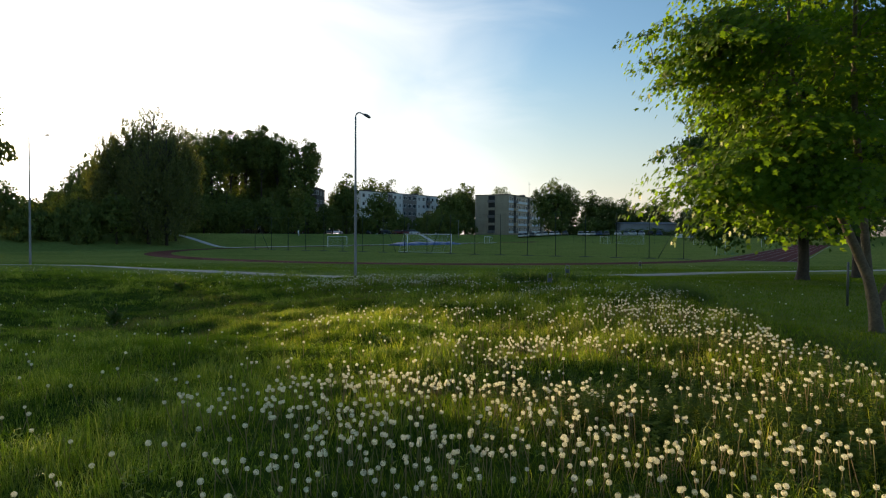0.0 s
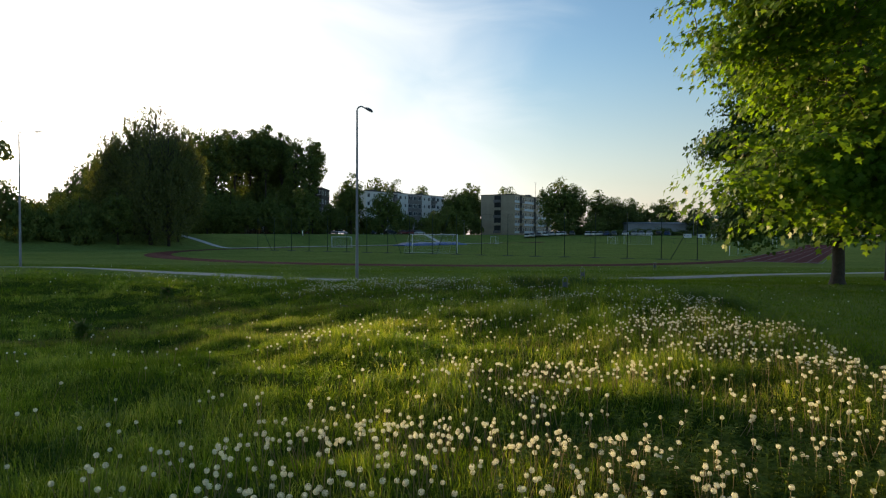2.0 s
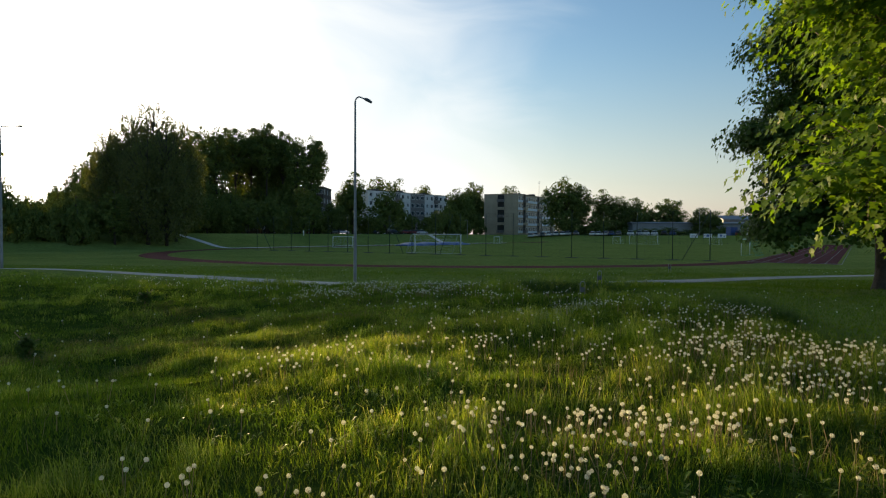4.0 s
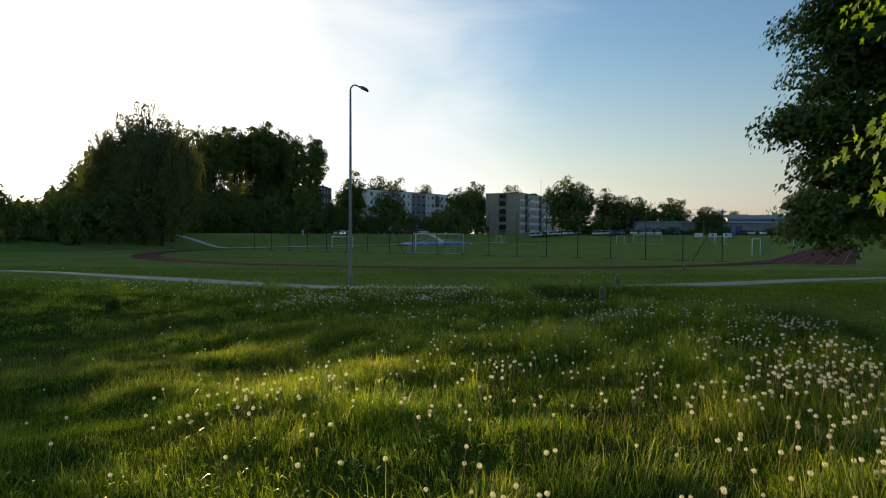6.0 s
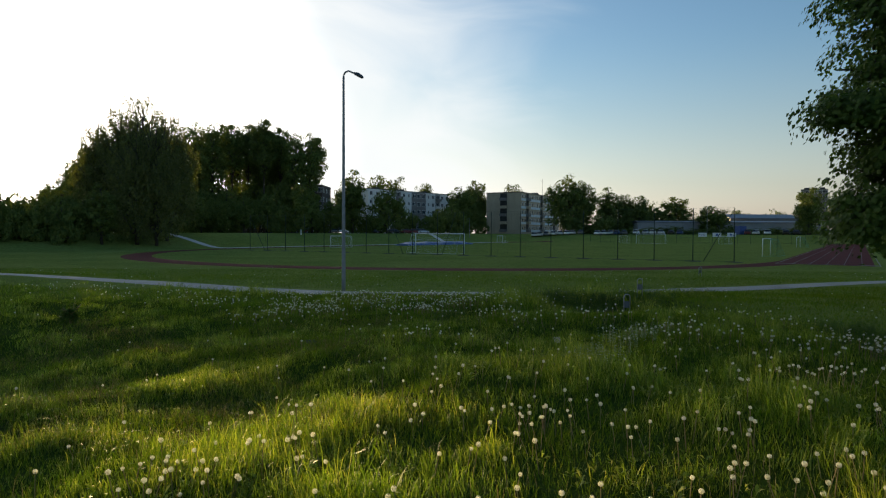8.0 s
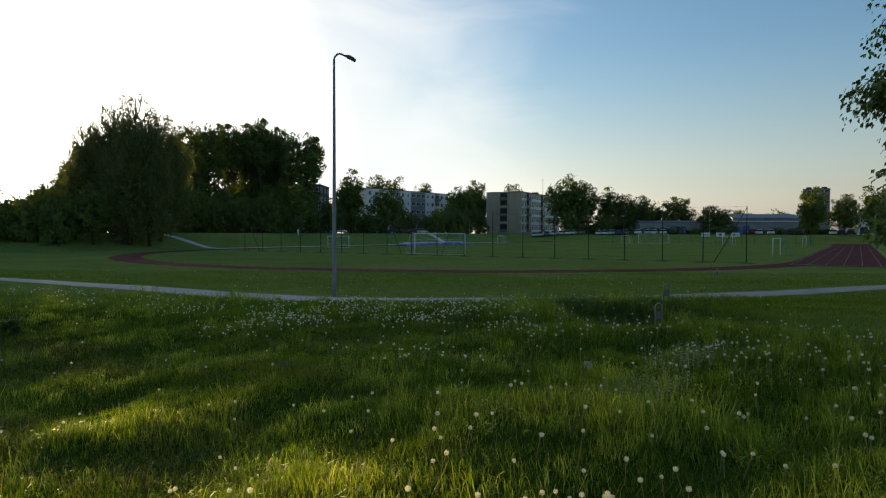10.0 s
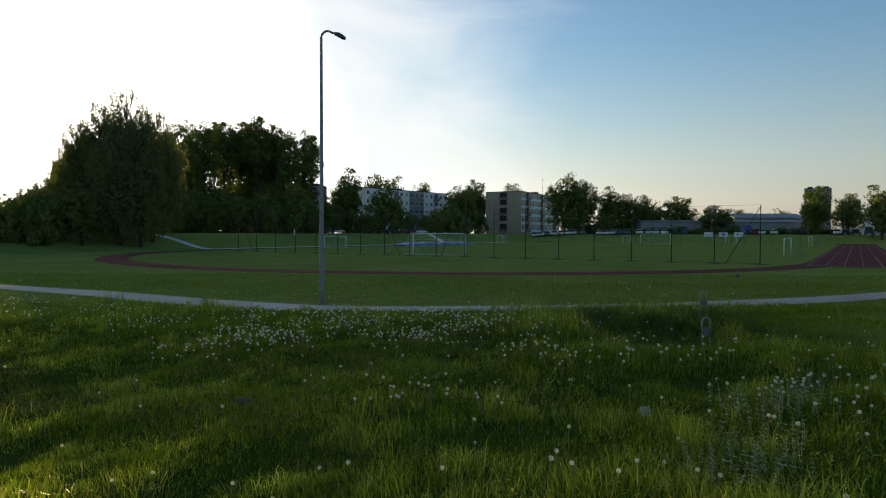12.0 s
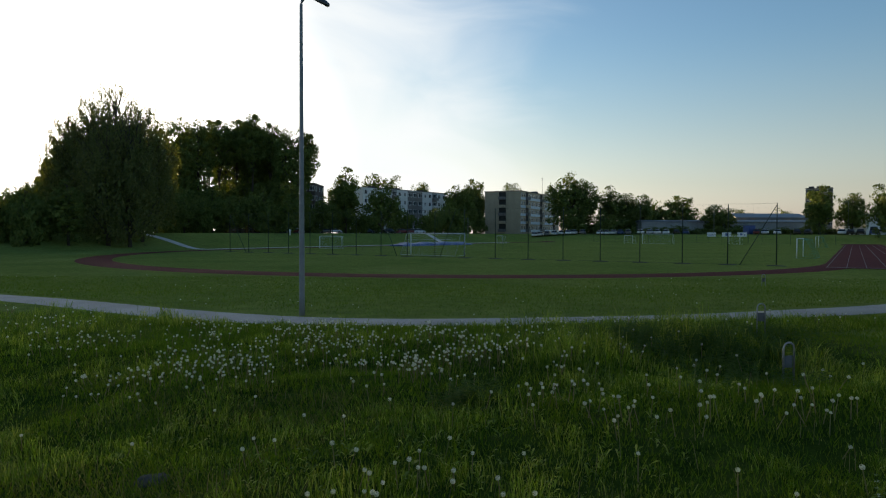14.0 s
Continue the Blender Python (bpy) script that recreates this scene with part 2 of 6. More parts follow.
def tube(bm, pts, radii, sides=8, cap=True):
    """A tube of varying radius through points."""
    pts = [Vector(p) for p in pts]
    rings = []
    for i, p in enumerate(pts):
        d = (pts[min(i + 1, len(pts) - 1)] - pts[max(i - 1, 0)]).normalized()
        a = d.orthogonal() if abs(d.z) > 0.9 else d.cross(Vector((0, 0, 1)))
        if abs(d.z) > 0.9:
            a = Vector((1, 0, 0)) - d * d.x
        a.normalize()
        b = d.cross(a)
        rings.append([bm.verts.new(p + float(radii[i]) * (math.cos(2 * math.pi * k / sides) * a + math.sin(2 * math.pi * k / sides) * b)) for k in range(sides)])
    for r0, r1 in zip(rings, rings[1:]):
        for k in range(sides):
            f = bm.faces.new((r0[k], r0[(k + 1) % sides], r1[(k + 1) % sides], r1[k]))
            f.smooth = True
    if cap:
        bm.faces.new(rings[0][::-1])
        bm.faces.new(rings[-1])


def loft(bm, secs):
    """Skin closed sections (lists of points of one length) into a body."""
    rings = [[bm.verts.new(p) for p in s] for s in secs]
    n = len(rings[0])
    for a, b in zip(rings, rings[1:]):
        for k in range(n):
            bm.faces.new((a[k], a[(k + 1) % n], b[(k + 1) % n], b[k])).smooth = True
    bm.faces.new(rings[0][::-1])
    bm.faces.new(rings[-1])


def step(a, b, x):
    t = np.clip((np.asarray(x, dtype=float) - a) / (b - a), 0, 1)
    return t * t * (3 - 2 * t)


# ---- ground ----
UX, UY = math.sin(radians(33.0)), math.cos(radians(33.0))     # the way the running track's straights run
BEND = (1.0, 89.0)                                            # centre of the near bend


def value_noise(x, y, scale, seed):
    """Smooth 2D noise, 0 to 1."""
    g = np.random.default_rng(seed).random((64, 64))
    u, v = np.asarray(x) / scale + 200, np.asarray(y) / scale + 200
    i, j = np.floor(u).astype(int), np.floor(v).astype(int)
    a, b = u - i, v - j
    a, b = a * a * (3 - 2 * a), b * b * (3 - 2 * b)
    i, j, i1, j1 = i % 64, j % 64, (i + 1) % 64, (j + 1) % 64
    return (g[i, j] * (1 - a) + g[i1, j] * a) * (1 - b) + (g[i, j1] * (1 - a) + g[i1, j1] * a) * b


def terrain(x, y):
    """Height of the ground: meadow with a hollow, flat sports field, a bank that rises behind it."""
    x, y = np.asarray(x, dtype=float), np.asarray(y, dtype=float)
    base = -0.12 - 0.26 * step(25, 32, y) - 0.32 * step(34, 46, y)
    hollow = -0.82 * np.exp(-(((x + 8.5) / 7.0) ** 2 + ((y - 19.0) / 8.0) ** 2))
    dip = -0.24 * np.exp(-(((x - 3.6) / 1.9) ** 2 + ((y - 25.2) / 1.5) ** 2))
    lumps = dip + 0.06 * np.sin(x * 0.9 + 1.3 * np.sin(y * 0.5)) * np.sin(y * 0.8 + 0.7) * (1 - step(27, 31, y))
    meadow = step(7.0, 4.5, x) * (1 - step(25, 28.5, y))
    lumps = lumps + meadow * (0.25 * (value_noise(x, y, 1.5, 81) - 0.5) + 0.12 * (value_noise(x, y, 0.7, 82) - 0.5))
    left = 0.25 * step(-14, -24, x) * (1 - step(34, 50, y))
    # distance across and along the track's axis
    s = (x - BEND[0]) * UX + (y - BEND[1]) * UY
    c = (x - BEND[0]) * UY - (y - BEND[1]) * UX
    far_left = step(-43.5, -60, c) * step(-85, -45, s)
    far_end = step(108, 134, s)
    bank = 2.4 * np.maximum(far_left, far_end)
    return base + hollow + lumps + left + bank


def tz(x, y):
    return float(terrain(x, y))


def make_ground():
    xs = np.concatenate([-np.geomspace(2500, 102, 20), np.arange(-100, -22, 2.0), np.arange(-21.5, 21.6, 0.5), np.arange(23, 141, 3.0), np.geomspace(145, 2500, 20)])
    ys = np.concatenate([-np.geomspace(1500, 6, 25), np.arange(-5.5, 50, 0.5), np.arange(50, 260, 2.5), np.geomspace(262, 4000, 30)])
    X, Y = np.meshgrid(xs, ys)
    Z = terrain(X, Y)
    v = np.stack([X.ravel(), Y.ravel(), Z.ravel()], 1)
    nx, ny = len(xs), len(ys)
    i = np.arange(nx * (ny - 1)).reshape(ny - 1, nx)[:, :-1].ravel()
    f = np.stack([i, i + 1, i + 1 + nx, i + nx], 1)
    tagged(part("ground", mesh_np("ground", v, f, True), M_LAWN), "green grass ground of meadow, lawn and playing field", "ground", kind="structure")


make_ground()


def strip_mesh(name, pts, width, lift=0.03, edge=0.05, seed=0):
    """A flat band laid over the ground along points (x, y), with slightly uneven edges."""
    rnd = random.Random(seed)
    v, f = [], []
    n = len(pts)
    for i, p in enumerate(pts):
        a, b = pts[max(i - 1, 0)], pts[min(i + 1, n - 1)]
        d = Vector((b[0] - a[0], b[1] - a[1], 0)).normalized()
        nrm = Vector((-d.y, d.x, 0))
        row = []
        for k in range(5):
            o = (k / 4 - 0.5) * width + (rnd.uniform(-edge, edge) if k in (0, 4) else 0)
            q = Vector((p[0], p[1], 0)) + nrm * o
            row.append((q.x, q.y, tz(q.x, q.y) + lift - (lift + 0.05 if k in (0, 4) else 0)))
        v += row
        if i:
            for k in range(4):
                j = (i - 1) * 5 + k
                f.append((j, j + 5, j + 6, j + 1))
    return mesh_np(name, v, f)


def spline(ctrl, n=80):
    out = []
    c = [ctrl[0]] + list(ctrl) + [ctrl[-1]]
    per = max(2, n // (len(ctrl) - 1))
    for i in range(1, len(c) - 2):
        for k in range(per):
            t = k / per
            p = [0.5 * (2 * c[i][j] + (c[i + 1][j] - c[i - 1][j]) * t + (2 * c[i - 1][j] - 5 * c[i][j] + 4 * c[i + 1][j] - c[i + 2][j]) * t * t
                        + (3 * c[i][j] - c[i - 1][j] - 3 * c[i + 1][j] + c[i + 2][j]) * t ** 3) for j in range(len(ctrl[0]))]
            out.append(tuple(p))
    out.append(tuple(ctrl[-1]))
    return out


WAY = [(-70, 48), (-45, 43.5), (-28, 39.5), (-16, 36), (-8, 32.2), (-2, 30.4), (4.4, 31.0), (9.0, 32.4), (12.6, 33.8), (17.2, 36.4), (22, 39.2), (30, 43.5), (45, 51), (75, 66)]
tagged(part("footpath", strip_mesh("footpath", spline(WAY, 200), 2.0), M_PATH), "pale grey asphalt footpath across the grass", "path", kind="structure")


def track_point(s, c):
    return (BEND[0] + s * UX + c * UY, BEND[1] + s * UY - c * UX)


def oval(r, s0=0.0, s1=90.0, n=64):
    """The near half of the oval at radius r: far straight, near bend, right straight."""
    pts = [track_point(s, -r) for s in np.linspace(s1, s0, 12)]
    for k in range(1, n):
        a = math.pi * k / n
        pts.append(track_point(s0 - r * math.sin(a), -r * math.cos(a)))
    return pts + [track_point(s, r) for s in np.linspace(s0, s1, 12)]


def ribbon(name, pts, width, lift, material, label, category):
    return tagged(part(name, strip_mesh(name, pts, width, lift, 0.0), material), label, category, kind="structure")


ribbon("running_track", oval(38.1, 0.0, 112.0), 4.2, 0.03, M_TRACK, "dark red rubber running track bend round playing field", "running track")
ribbon("sprint_straight", [track_point(s, 40.7) for s in np.linspace(-9.5, 112, 30)], 9.2, 0.036, M_TRACK, "wide red rubber sprint straight with white lane lines", "running track")
for k in range(7):
    ribbon("lane_line", [track_point(s, 37.0 + 1.22 * k) for s in np.linspace(-9.3, 110, 24)], 0.06, 0.046, M_LINE, "thin worn white lane line on red track", "lane line")
ribbon("start_line", [track_point(-8.6, c) for c in np.linspace(37.0, 44.3, 8)], 0.09, 0.05, M_LINE, "thin worn white start line on red track", "lane line")
ribbon("far_path", spline([(-58, 121), (-49.8, 115.8), (-44.6, 113.2), (-40.2, 110.3), (-36.5, 107.0)], 30) + [track_point(s, -42.0) for s in np.linspace(6, 92, 20)], 1.9, 0.04, M_PALE,
       "pale concrete path along far side of running track", "path")
ribbon("slope_path", spline([(0.6, 161.0), (-4.0, 175.0), (-8.0, 188.0), (-11.4, 200.5)], 24), 2.0, 0.06, M_PALE, "pale narrow path up grassy bank to apartment block", "path")

def lamp_post(name, x, y, h, arm_rz, flat=False):
    """A tapered street lamp. flat: a long level arm with a slim head instead of the bent one."""
    z = tz(x, y)
    t = thing(name, pose(x, y, z, 0, 0, arm_rz), "tall grey steel street lamp with %s beside footpath" % ("level arm" if flat else "curved arm"), "street lamp", "street lamps")
    bm = bmesh.new()
    r = 0.16 if flat else 0.20
    end = 90 if flat else 118
    pts = [(0, 0, -0.1), (0, 0, 0.5), (0, 0, h * 0.5), (0, 0, h - r)]
    rad = [0.078, 0.075, 0.058, 0.04]
    for k in range(1, 10):
        a = radians(end) * k / 9
        pts.append((r - r * math.cos(a), 0, h - r + r * math.sin(a)))
        rad.append(0.033)
    d = Vector((math.sin(radians(end)), 0, math.cos(radians(end))))
    tip = Vector(pts[-1])
    reach = 0.85 if flat else 0.20
    pts.append(tip + d * reach)
    rad.append(0.03)
    tube(bm, pts, rad, 12)
    part("pole", bm, M_STEEL, t)
    bm = bmesh.new()
    b = tip + d * (reach - 0.06)
    n = Vector((d.z, 0, -d.x)) * -1
    prof = ((0, 0.035, 0.03), (0.08, 0.07, 0.05), (0.2, 0.115, 0.075), (0.36, 0.125, 0.07), (0.47, 0.09, 0.05), (0.52, 0.03, 0.02))
    rings = []
    for u, w, hh in prof:
        c = b + d * u * (1.3 if flat else 0.92)
        hh *= 0.6 if flat else 1.35
        ring = []
        for k in range(12):
            a = 2 * math.pi * k / 12
            up = math.sin(a)
            ring.append(c + Vector((0, 1, 0)) * w * math.cos(a) + n * hh * (up if up > 0 else up * 0.45))
        rings.append(ring)
    loft(bm, rings)
    part("lamp_head", bm, M_LAMPHEAD, t)
    bm = bmesh.new()
    c = b + d * 0.27 - n * 0.034
    m = Matrix((d, Vector((0, 1, 0)), n)).transposed().to_4x4()
    m.translation = c
    bmesh.ops.create_cube(bm, size=1.0, matrix=m @ Matrix.Diagonal((0.26, 0.16, 0.02, 1)))
    part("lens", bm, M_GLASS, t)
    bm = bmesh.new()
    box(bm, (0, -0.077, 1.0), (0.07, 0.012, 0.30), 0, 0.004)
    part("hatch", bm, M_STEEL, t)
    return t


lamp_post("street_lamp", -4.5, 31.9, 8.35, -20)

# ---- sports field: net fence, goals, covers ----
M_NET = surface("white_net", [(0.55, 0.56, 0.55), (0.65, 0.66, 0.65)], 5, 0.8, 0, 30, 0, 0, 0.1)
M_GREEN = surface("green_net", [(0.10, 0.30, 0.18), (0.14, 0.38, 0.24)], 5, 0.8, 0, 30, 0, 0, 0.1)
M_SOIL = surface("dark_weedy_soil", [(0.02, 0.028, 0.012), (0.035, 0.042, 0.018)], 6, 0.95, 0, 30, 0.8, 0.02, 0.4)
M_TARP = surface("blue_tarpaulin", [(0.03, 0.07, 0.24), (0.05, 0.11, 0.32)], 1.2, 0.4, 0, 12, 0.5, 0.05, 0.3)


def bar(bm, a, b, r, sides=6):
    tube(bm, [a, b], [r, r], sides)


def place(s, c, turn=0.0):
    """Pose on the field: local x runs along the goal line (across the field), y along the straights."""
    x, y = track_point(s, c)
    return pose(x, y, tz(x, y), 0, 0, -33.0 + turn)


def net_fence():
    t = thing("net_fence", pose(24.7, 63.7, tz(24.7, 63.7), 0, 0, -30.5), "tall dark green ball-stop fence of posts and net behind goal", "fence")
    n, gap, h = 19, 3.45, 4.9
    cs = [-gap * k for k in range(n)]
    bm = bmesh.new()
    tube(bm, [(0, 0, -0.1), (0, 0, h * 0.98), (0, 0, h)], [0.04, 0.035, 0.01], 8)
    me = bpy.data.meshes.new("post")
    bm.to_mesh(me)
    bm.free()
    me.materials.append(M_POST)
    for c in cs:
        o = new("post", me)
        o.parent, o.location = t, (c, 0, 0)
    bm = bmesh.new()
    bmesh.ops.create_icosphere(bm, subdivisions=2, radius=1.0)
    for v in bm.verts:
        v.co = Vector((v.co.x * 0.75, v.co.y * 0.6, v.co.z * 0.07)) * (1 + 0.3 * noise.noise(v.co * 2.3))
    foot = bpy.data.meshes.new("footing")
    bm.to_mesh(foot)
    bm.free()
    foot.materials.append(M_SOIL)
    for c in cs:
        o = new("footing", foot)
        o.parent, o.location = t, (c, 0, 0.0)
    for a, b in ((cs[0], cs[0] - 2.6), (cs[-1], cs[-1] + 2.6), (cs[11] - 0.1, cs[11] + 1.9), (cs[9] + 2.4, cs[9] + 0.4)):
        bm = bmesh.new()
        bar(bm, (a, 0.05, h * 0.97), (b, 0.3, 0.0), 0.03)
        part("brace", bm, M_POST, t)
    for z in (0.08, h * 0.5, h - 0.03):
        bm = bmesh.new()
        pts = []
        for k in range(n - 1):
            pts += [(cs[k], 0, z), (cs[k] - gap / 2, 0, z - 0.04)]
        pts.append((cs[-1], 0, z))
        tube(bm, pts, [0.006] * len(pts), 4)
        part("cable", bm, M_POST, t)
    bm = bmesh.new()
    for k in range(int((cs[0] - cs[-1]) / 0.41)):
        x = cs[0] - 0.41 * k
        box(bm, (x, 0, h / 2), (0.003, 0.003, h - 0.1))
    for k in range(1, 12):
        box(bm, ((cs[0] + cs[-1]) / 2, 0, 0.41 * k), (cs[0] - cs[-1], 0.003, 0.003))
    part("net", bm, M_POST, t, "thin dark wide-meshed net")


net_fence()


def goal(m, w, h, depth, paint, net, label, back=0.8):
    """A goal: two posts and a crossbar as one frame, stays behind, and a net. It opens towards local +y."""
    t = thing("football_goal", m, label, "goal", "goals on the field")
    r = 0.06 if w > 5 else 0.045
    for x in (-w / 2, w / 2):
        bm = bmesh.new()
        bar(bm, (x, 0, -0.02), (x, 0, h + r), r, 8)
        part("goal_post", bm, paint, t)
        bm = bmesh.new()
        tube(bm, [(x, 0, h), (x, -back, h - 0.05), (x, -depth, 0.03), (x, 0, 0.03)], [r * 0.45] * 4, 6)
        part("stay", bm, net, t)
    bm = bmesh.new()
    bar(bm, (-w / 2, 0, h), (w / 2, 0, h), r, 8)
    part("crossbar", bm, paint, t)
    bm = bmesh.new()
    bar(bm, (-w / 2, -depth, 0.03), (w / 2, -depth, 0.03), r * 0.45)
    part("ground_bar", bm, net, t)
    bm = bmesh.new()
    g, q = 0.24, 0.004
    for k in range(1, int(w / g)):
        x = -w / 2 + g * k
        tube(bm, [(x, 0, h), (x, -back, h - 0.08), (x, -depth, 0.05)], [q] * 3, 3, False)
    for k in range(1, 11):
        f = k / 11
        y, z = -back - (depth - back) * f, (h - 0.06) * (1 - f) + 0.03
        tube(bm, [(-w / 2, 0, z), (-w / 2, y, z), (w / 2, y, z), (w / 2, 0, z)], [q] * 4, 3, False)
    part("net", bm, net, t)
    return t


goal(place(-4.3, -0.75), 7.32, 2.44, 2.0, M_WHITE, M_NET, "full-size white football goal with pale net on field")
goal(place(94.3, -1.9, 180), 7.32, 2.44, 2.0, M_WHITE, M_NET, "far full-size white football goal with sagging net")
goal(place(11.0, -31.8, 55), 3.6, 1.95, 1.1, M_WHITE, M_NET, "small white training goal beside running track")
goal(place(76.0, -36.0, 90), 3.0, 1.9, 1.1, M_WHITE, M_NET, "small white training goal beside running track")
goal(place(12.6, 33.9, 87), 5.0, 2.0, 1.6, M_WHITE, M_GREEN, "white training goal with green net at field edge")
goal(place(73.0, 32.8, 87), 5.0, 2.0, 1.6, M_WHITE, M_GREEN, "white training goal with green net at field edge")
goal(place(96.0, -9.6, 150), 3.0, 2.0, 1.1, M_WHITE, M_NET, "small white training goal beside large goal")
goal(place(100.0, 14.6, 150), 3.0, 2.0, 1.1, M_WHITE, M_NET, "small white training goal near field corner")


def tarp_cover():
    t = thing("landing_mat_cover", place(43.0, -33.6, 90), "long low landing mats under wrinkled bright blue tarpaulin", "tarpaulin")
    bm = bmesh.new()
    L, n = 25.0, 60
    rows = []
    for i in range(n + 1):
        u = i / n
        x = (u - 0.5) * L
        end = min(1.0, 6 * u + 0.35, 6 * (1 - u) + 0.35)
        hh = 0.60 * (0.95 + 0.12 * math.sin(u * 21) + 0.12 * math.sin(u * 57 + 1)) * end
        ww = 1.6 + 0.15 * math.sin(u * 33)
        prof = [(-ww, 0.0), (-ww * 0.93, hh * 0.55), (-ww * 0.7, hh * 0.96), (0, hh * (1.04 + 0.08 * math.sin(u * 80))), (ww * 0.7, hh * 0.95), (ww * 0.95, hh * 0.5), (ww, 0.0)]
        rows.append([bm.verts.new((x, p, q + 0.02 * math.sin(i * 2.3 + k * 1.7))) for k, (p, q) in enumerate(prof)])
    for a, b in zip(rows, rows[1:]):
        for k in range(6):
            bm.faces.new((a[k], b[k], b[k + 1], a[k + 1])).smooth = True
    bm.faces.new(rows[0])
    bm.faces.new(rows[-1][::-1])
    part("cover", bm, M_TARP, t)
    for x in (-7, -1.5, 4.5):
        bm = bmesh.new()
        tube(bm, [(x, -1.8, 0.0), (x, -1.3, 1.15), (x, 1.3, 1.15), (x, 1.8, 0)], [0.03] * 4, 5)
        part("strap", bm, M_NET, t)


tarp_cover()

# end fence with three white boards
M_BOARD = surface("board_white", [(0.70, 0.71, 0.73), (0.80, 0.81, 0.82)], 2, 0.5, 0, 20, 0, 0, 0.1)
M_MARK = surface("board_blue", [(0.10, 0.16, 0.36), (0.14, 0.2, 0.42)], 2, 0.5, 0, 20, 0, 0, 0.1)


def end_fence():
    t = thing("end_fence", place(105.0, 0), "low dark wire fence at end of playing field", "fence")
    bm = bmesh.new()
    tube(bm, [(0, 0, -0.1), (0, 0, 3.0)], [0.03, 0.03], 6)
    me = bpy.data.meshes.new("post")
    bm.to_mesh(me)
    bm.free()
    me.materials.append(M_POST)
    for k in range(20):
        o = new("post", me)
        o.parent, o.location = t, (-22 + 3.0 * k, 0, 0)
    for z in (0.3, 1.6, 2.95):
        bm = bmesh.new()
        bar(bm, (-22, 0, z), (35, 0, z), 0.012, 4)
        part("rail", bm, M_POST, t)


end_fence()
for c, marks in ((8.6, [(0, 0, 0.9, 0.06), (0, -0.25, 1.3, 0.06)]), (12.1, [(0, 0, 0.62, 0.62)]), (15.6, [(-0.2, 0.05, 0.5, 0.5), (0.55, -0.1, 0.3, 0.3)])):
    t = thing("banner", place(104.9, c), "white rectangular board with blue mark on end fence", "sign board", "boards on the end fence")
    bm = bmesh.new()
    box(bm, (0, 0, 2.35), (2.1, 0.03, 1.05), 0, 0.006)
    part("board", bm, M_BOARD, t)
    for x, z, w, h in marks:
        bm = bmesh.new()
        box(bm, (x, -0.022, 2.35 + z), (w, 0.008, h))
        part("mark", bm, M_MARK, t)

# second street lamp, marker hoops, posts and stones
lamp_post("street_lamp", -26.6, 40.0, 8.35, -5, True)
M_HOOP = surface("worn_steel_hoop", [(0.28, 0.29, 0.31), (0.40, 0.41, 0.43)], 9, 0.4, 0.8, 60, 0.1, 0.002, 0.3)
M_PLATE = surface("grey_plate", [(0.09, 0.105, 0.125), (0.13, 0.145, 0.17)], 9, 0.5, 0.1, 60, 0.05, 0.002, 0.2)
for x, y, rz, h in ((4.17, 24.2, 12, 0.66), (5.58, 27.8, 8, 0.61), (14.3, 45.0, 5, 0.56)):
    t = thing("marker_hoop", pose(x, y, tz(x, y), 0, 0, rz), "low steel marker hoop with small grey plate in grass", "marker post", "marker hoops in the grass")
    bm = bmesh.new()
    w = 0.085
    pts = [(-w, 0, -0.1), (-w, 0, h - w)] + [(-w * math.cos(math.pi * k / 8), 0, h - w + w * math.sin(math.pi * k / 8)) for k in range(1, 8)] + [(w, 0, h - w), (w, 0, -0.1)]
    tube(bm, pts, [0.014] * len(pts), 8)
    part("hoop", bm, M_HOOP, t)
    bm = bmesh.new()
    box(bm, (0, 0.012, h - 0.27), (0.14, 0.006, 0.17), 0, 0.002)
    part("plate", bm, M_PLATE, t)
t = thing("marker_post", pose(11.1, 17.0, tz(11.1, 17.0)), "slim dark steel post standing on lawn", "post")
bm = bmesh.new()
tube(bm, [(0, 0, -0.1), (0, 0, 1.2), (0, 0, 1.22)], [0.03, 0.03, 0.01], 8)
part("post", bm, M_LAMPHEAD, t)

M_STONE = surface("grey_stone", [(0.045, 0.048, 0.04), (0.09, 0.09, 0.075)], 7, 0.9, 0, 40, 0.8, 0.02, 0.4)
for x, y, s, k in ((-3.3, 21.05, 0.15, 1),):
    bm = bmesh.new()
    bmesh.ops.create_icosphere(bm, subdivisions=3, radius=1.0)
    for v in bm.verts:
        n = noise.noise(v.co * 1.7 + Vector((k * 9.1, 0, 0)))
        v.co = Vector((v.co.x * s * (1 + 0.3 * n), v.co.y * s * 0.7 * (1 + 0.3 * n), v.co.z * s * 0.35 * (1 + 0.4 * n)))
    for f in bm.faces:
        f.smooth = True
    o = tagged(part("stone", bm, M_STONE), "flat weathered grey stone lying in grass", "stone")
    o.matrix_world = pose(x, y, tz(x, y) + 0.005, 4, -3, 30 * k)

t = thing("white_bollard", pose(-32.6, 140.0, tz(-32.6, 140.0)), "short white marker post on grassy bank", "post")
bm = bmesh.new()
tube(bm, [(0, 0, -0.1), (0, 0, 1.1), (0, 0, 1.16)], [0.14, 0.14, 0.05], 10)
part("post", bm, M_WHITE, t)

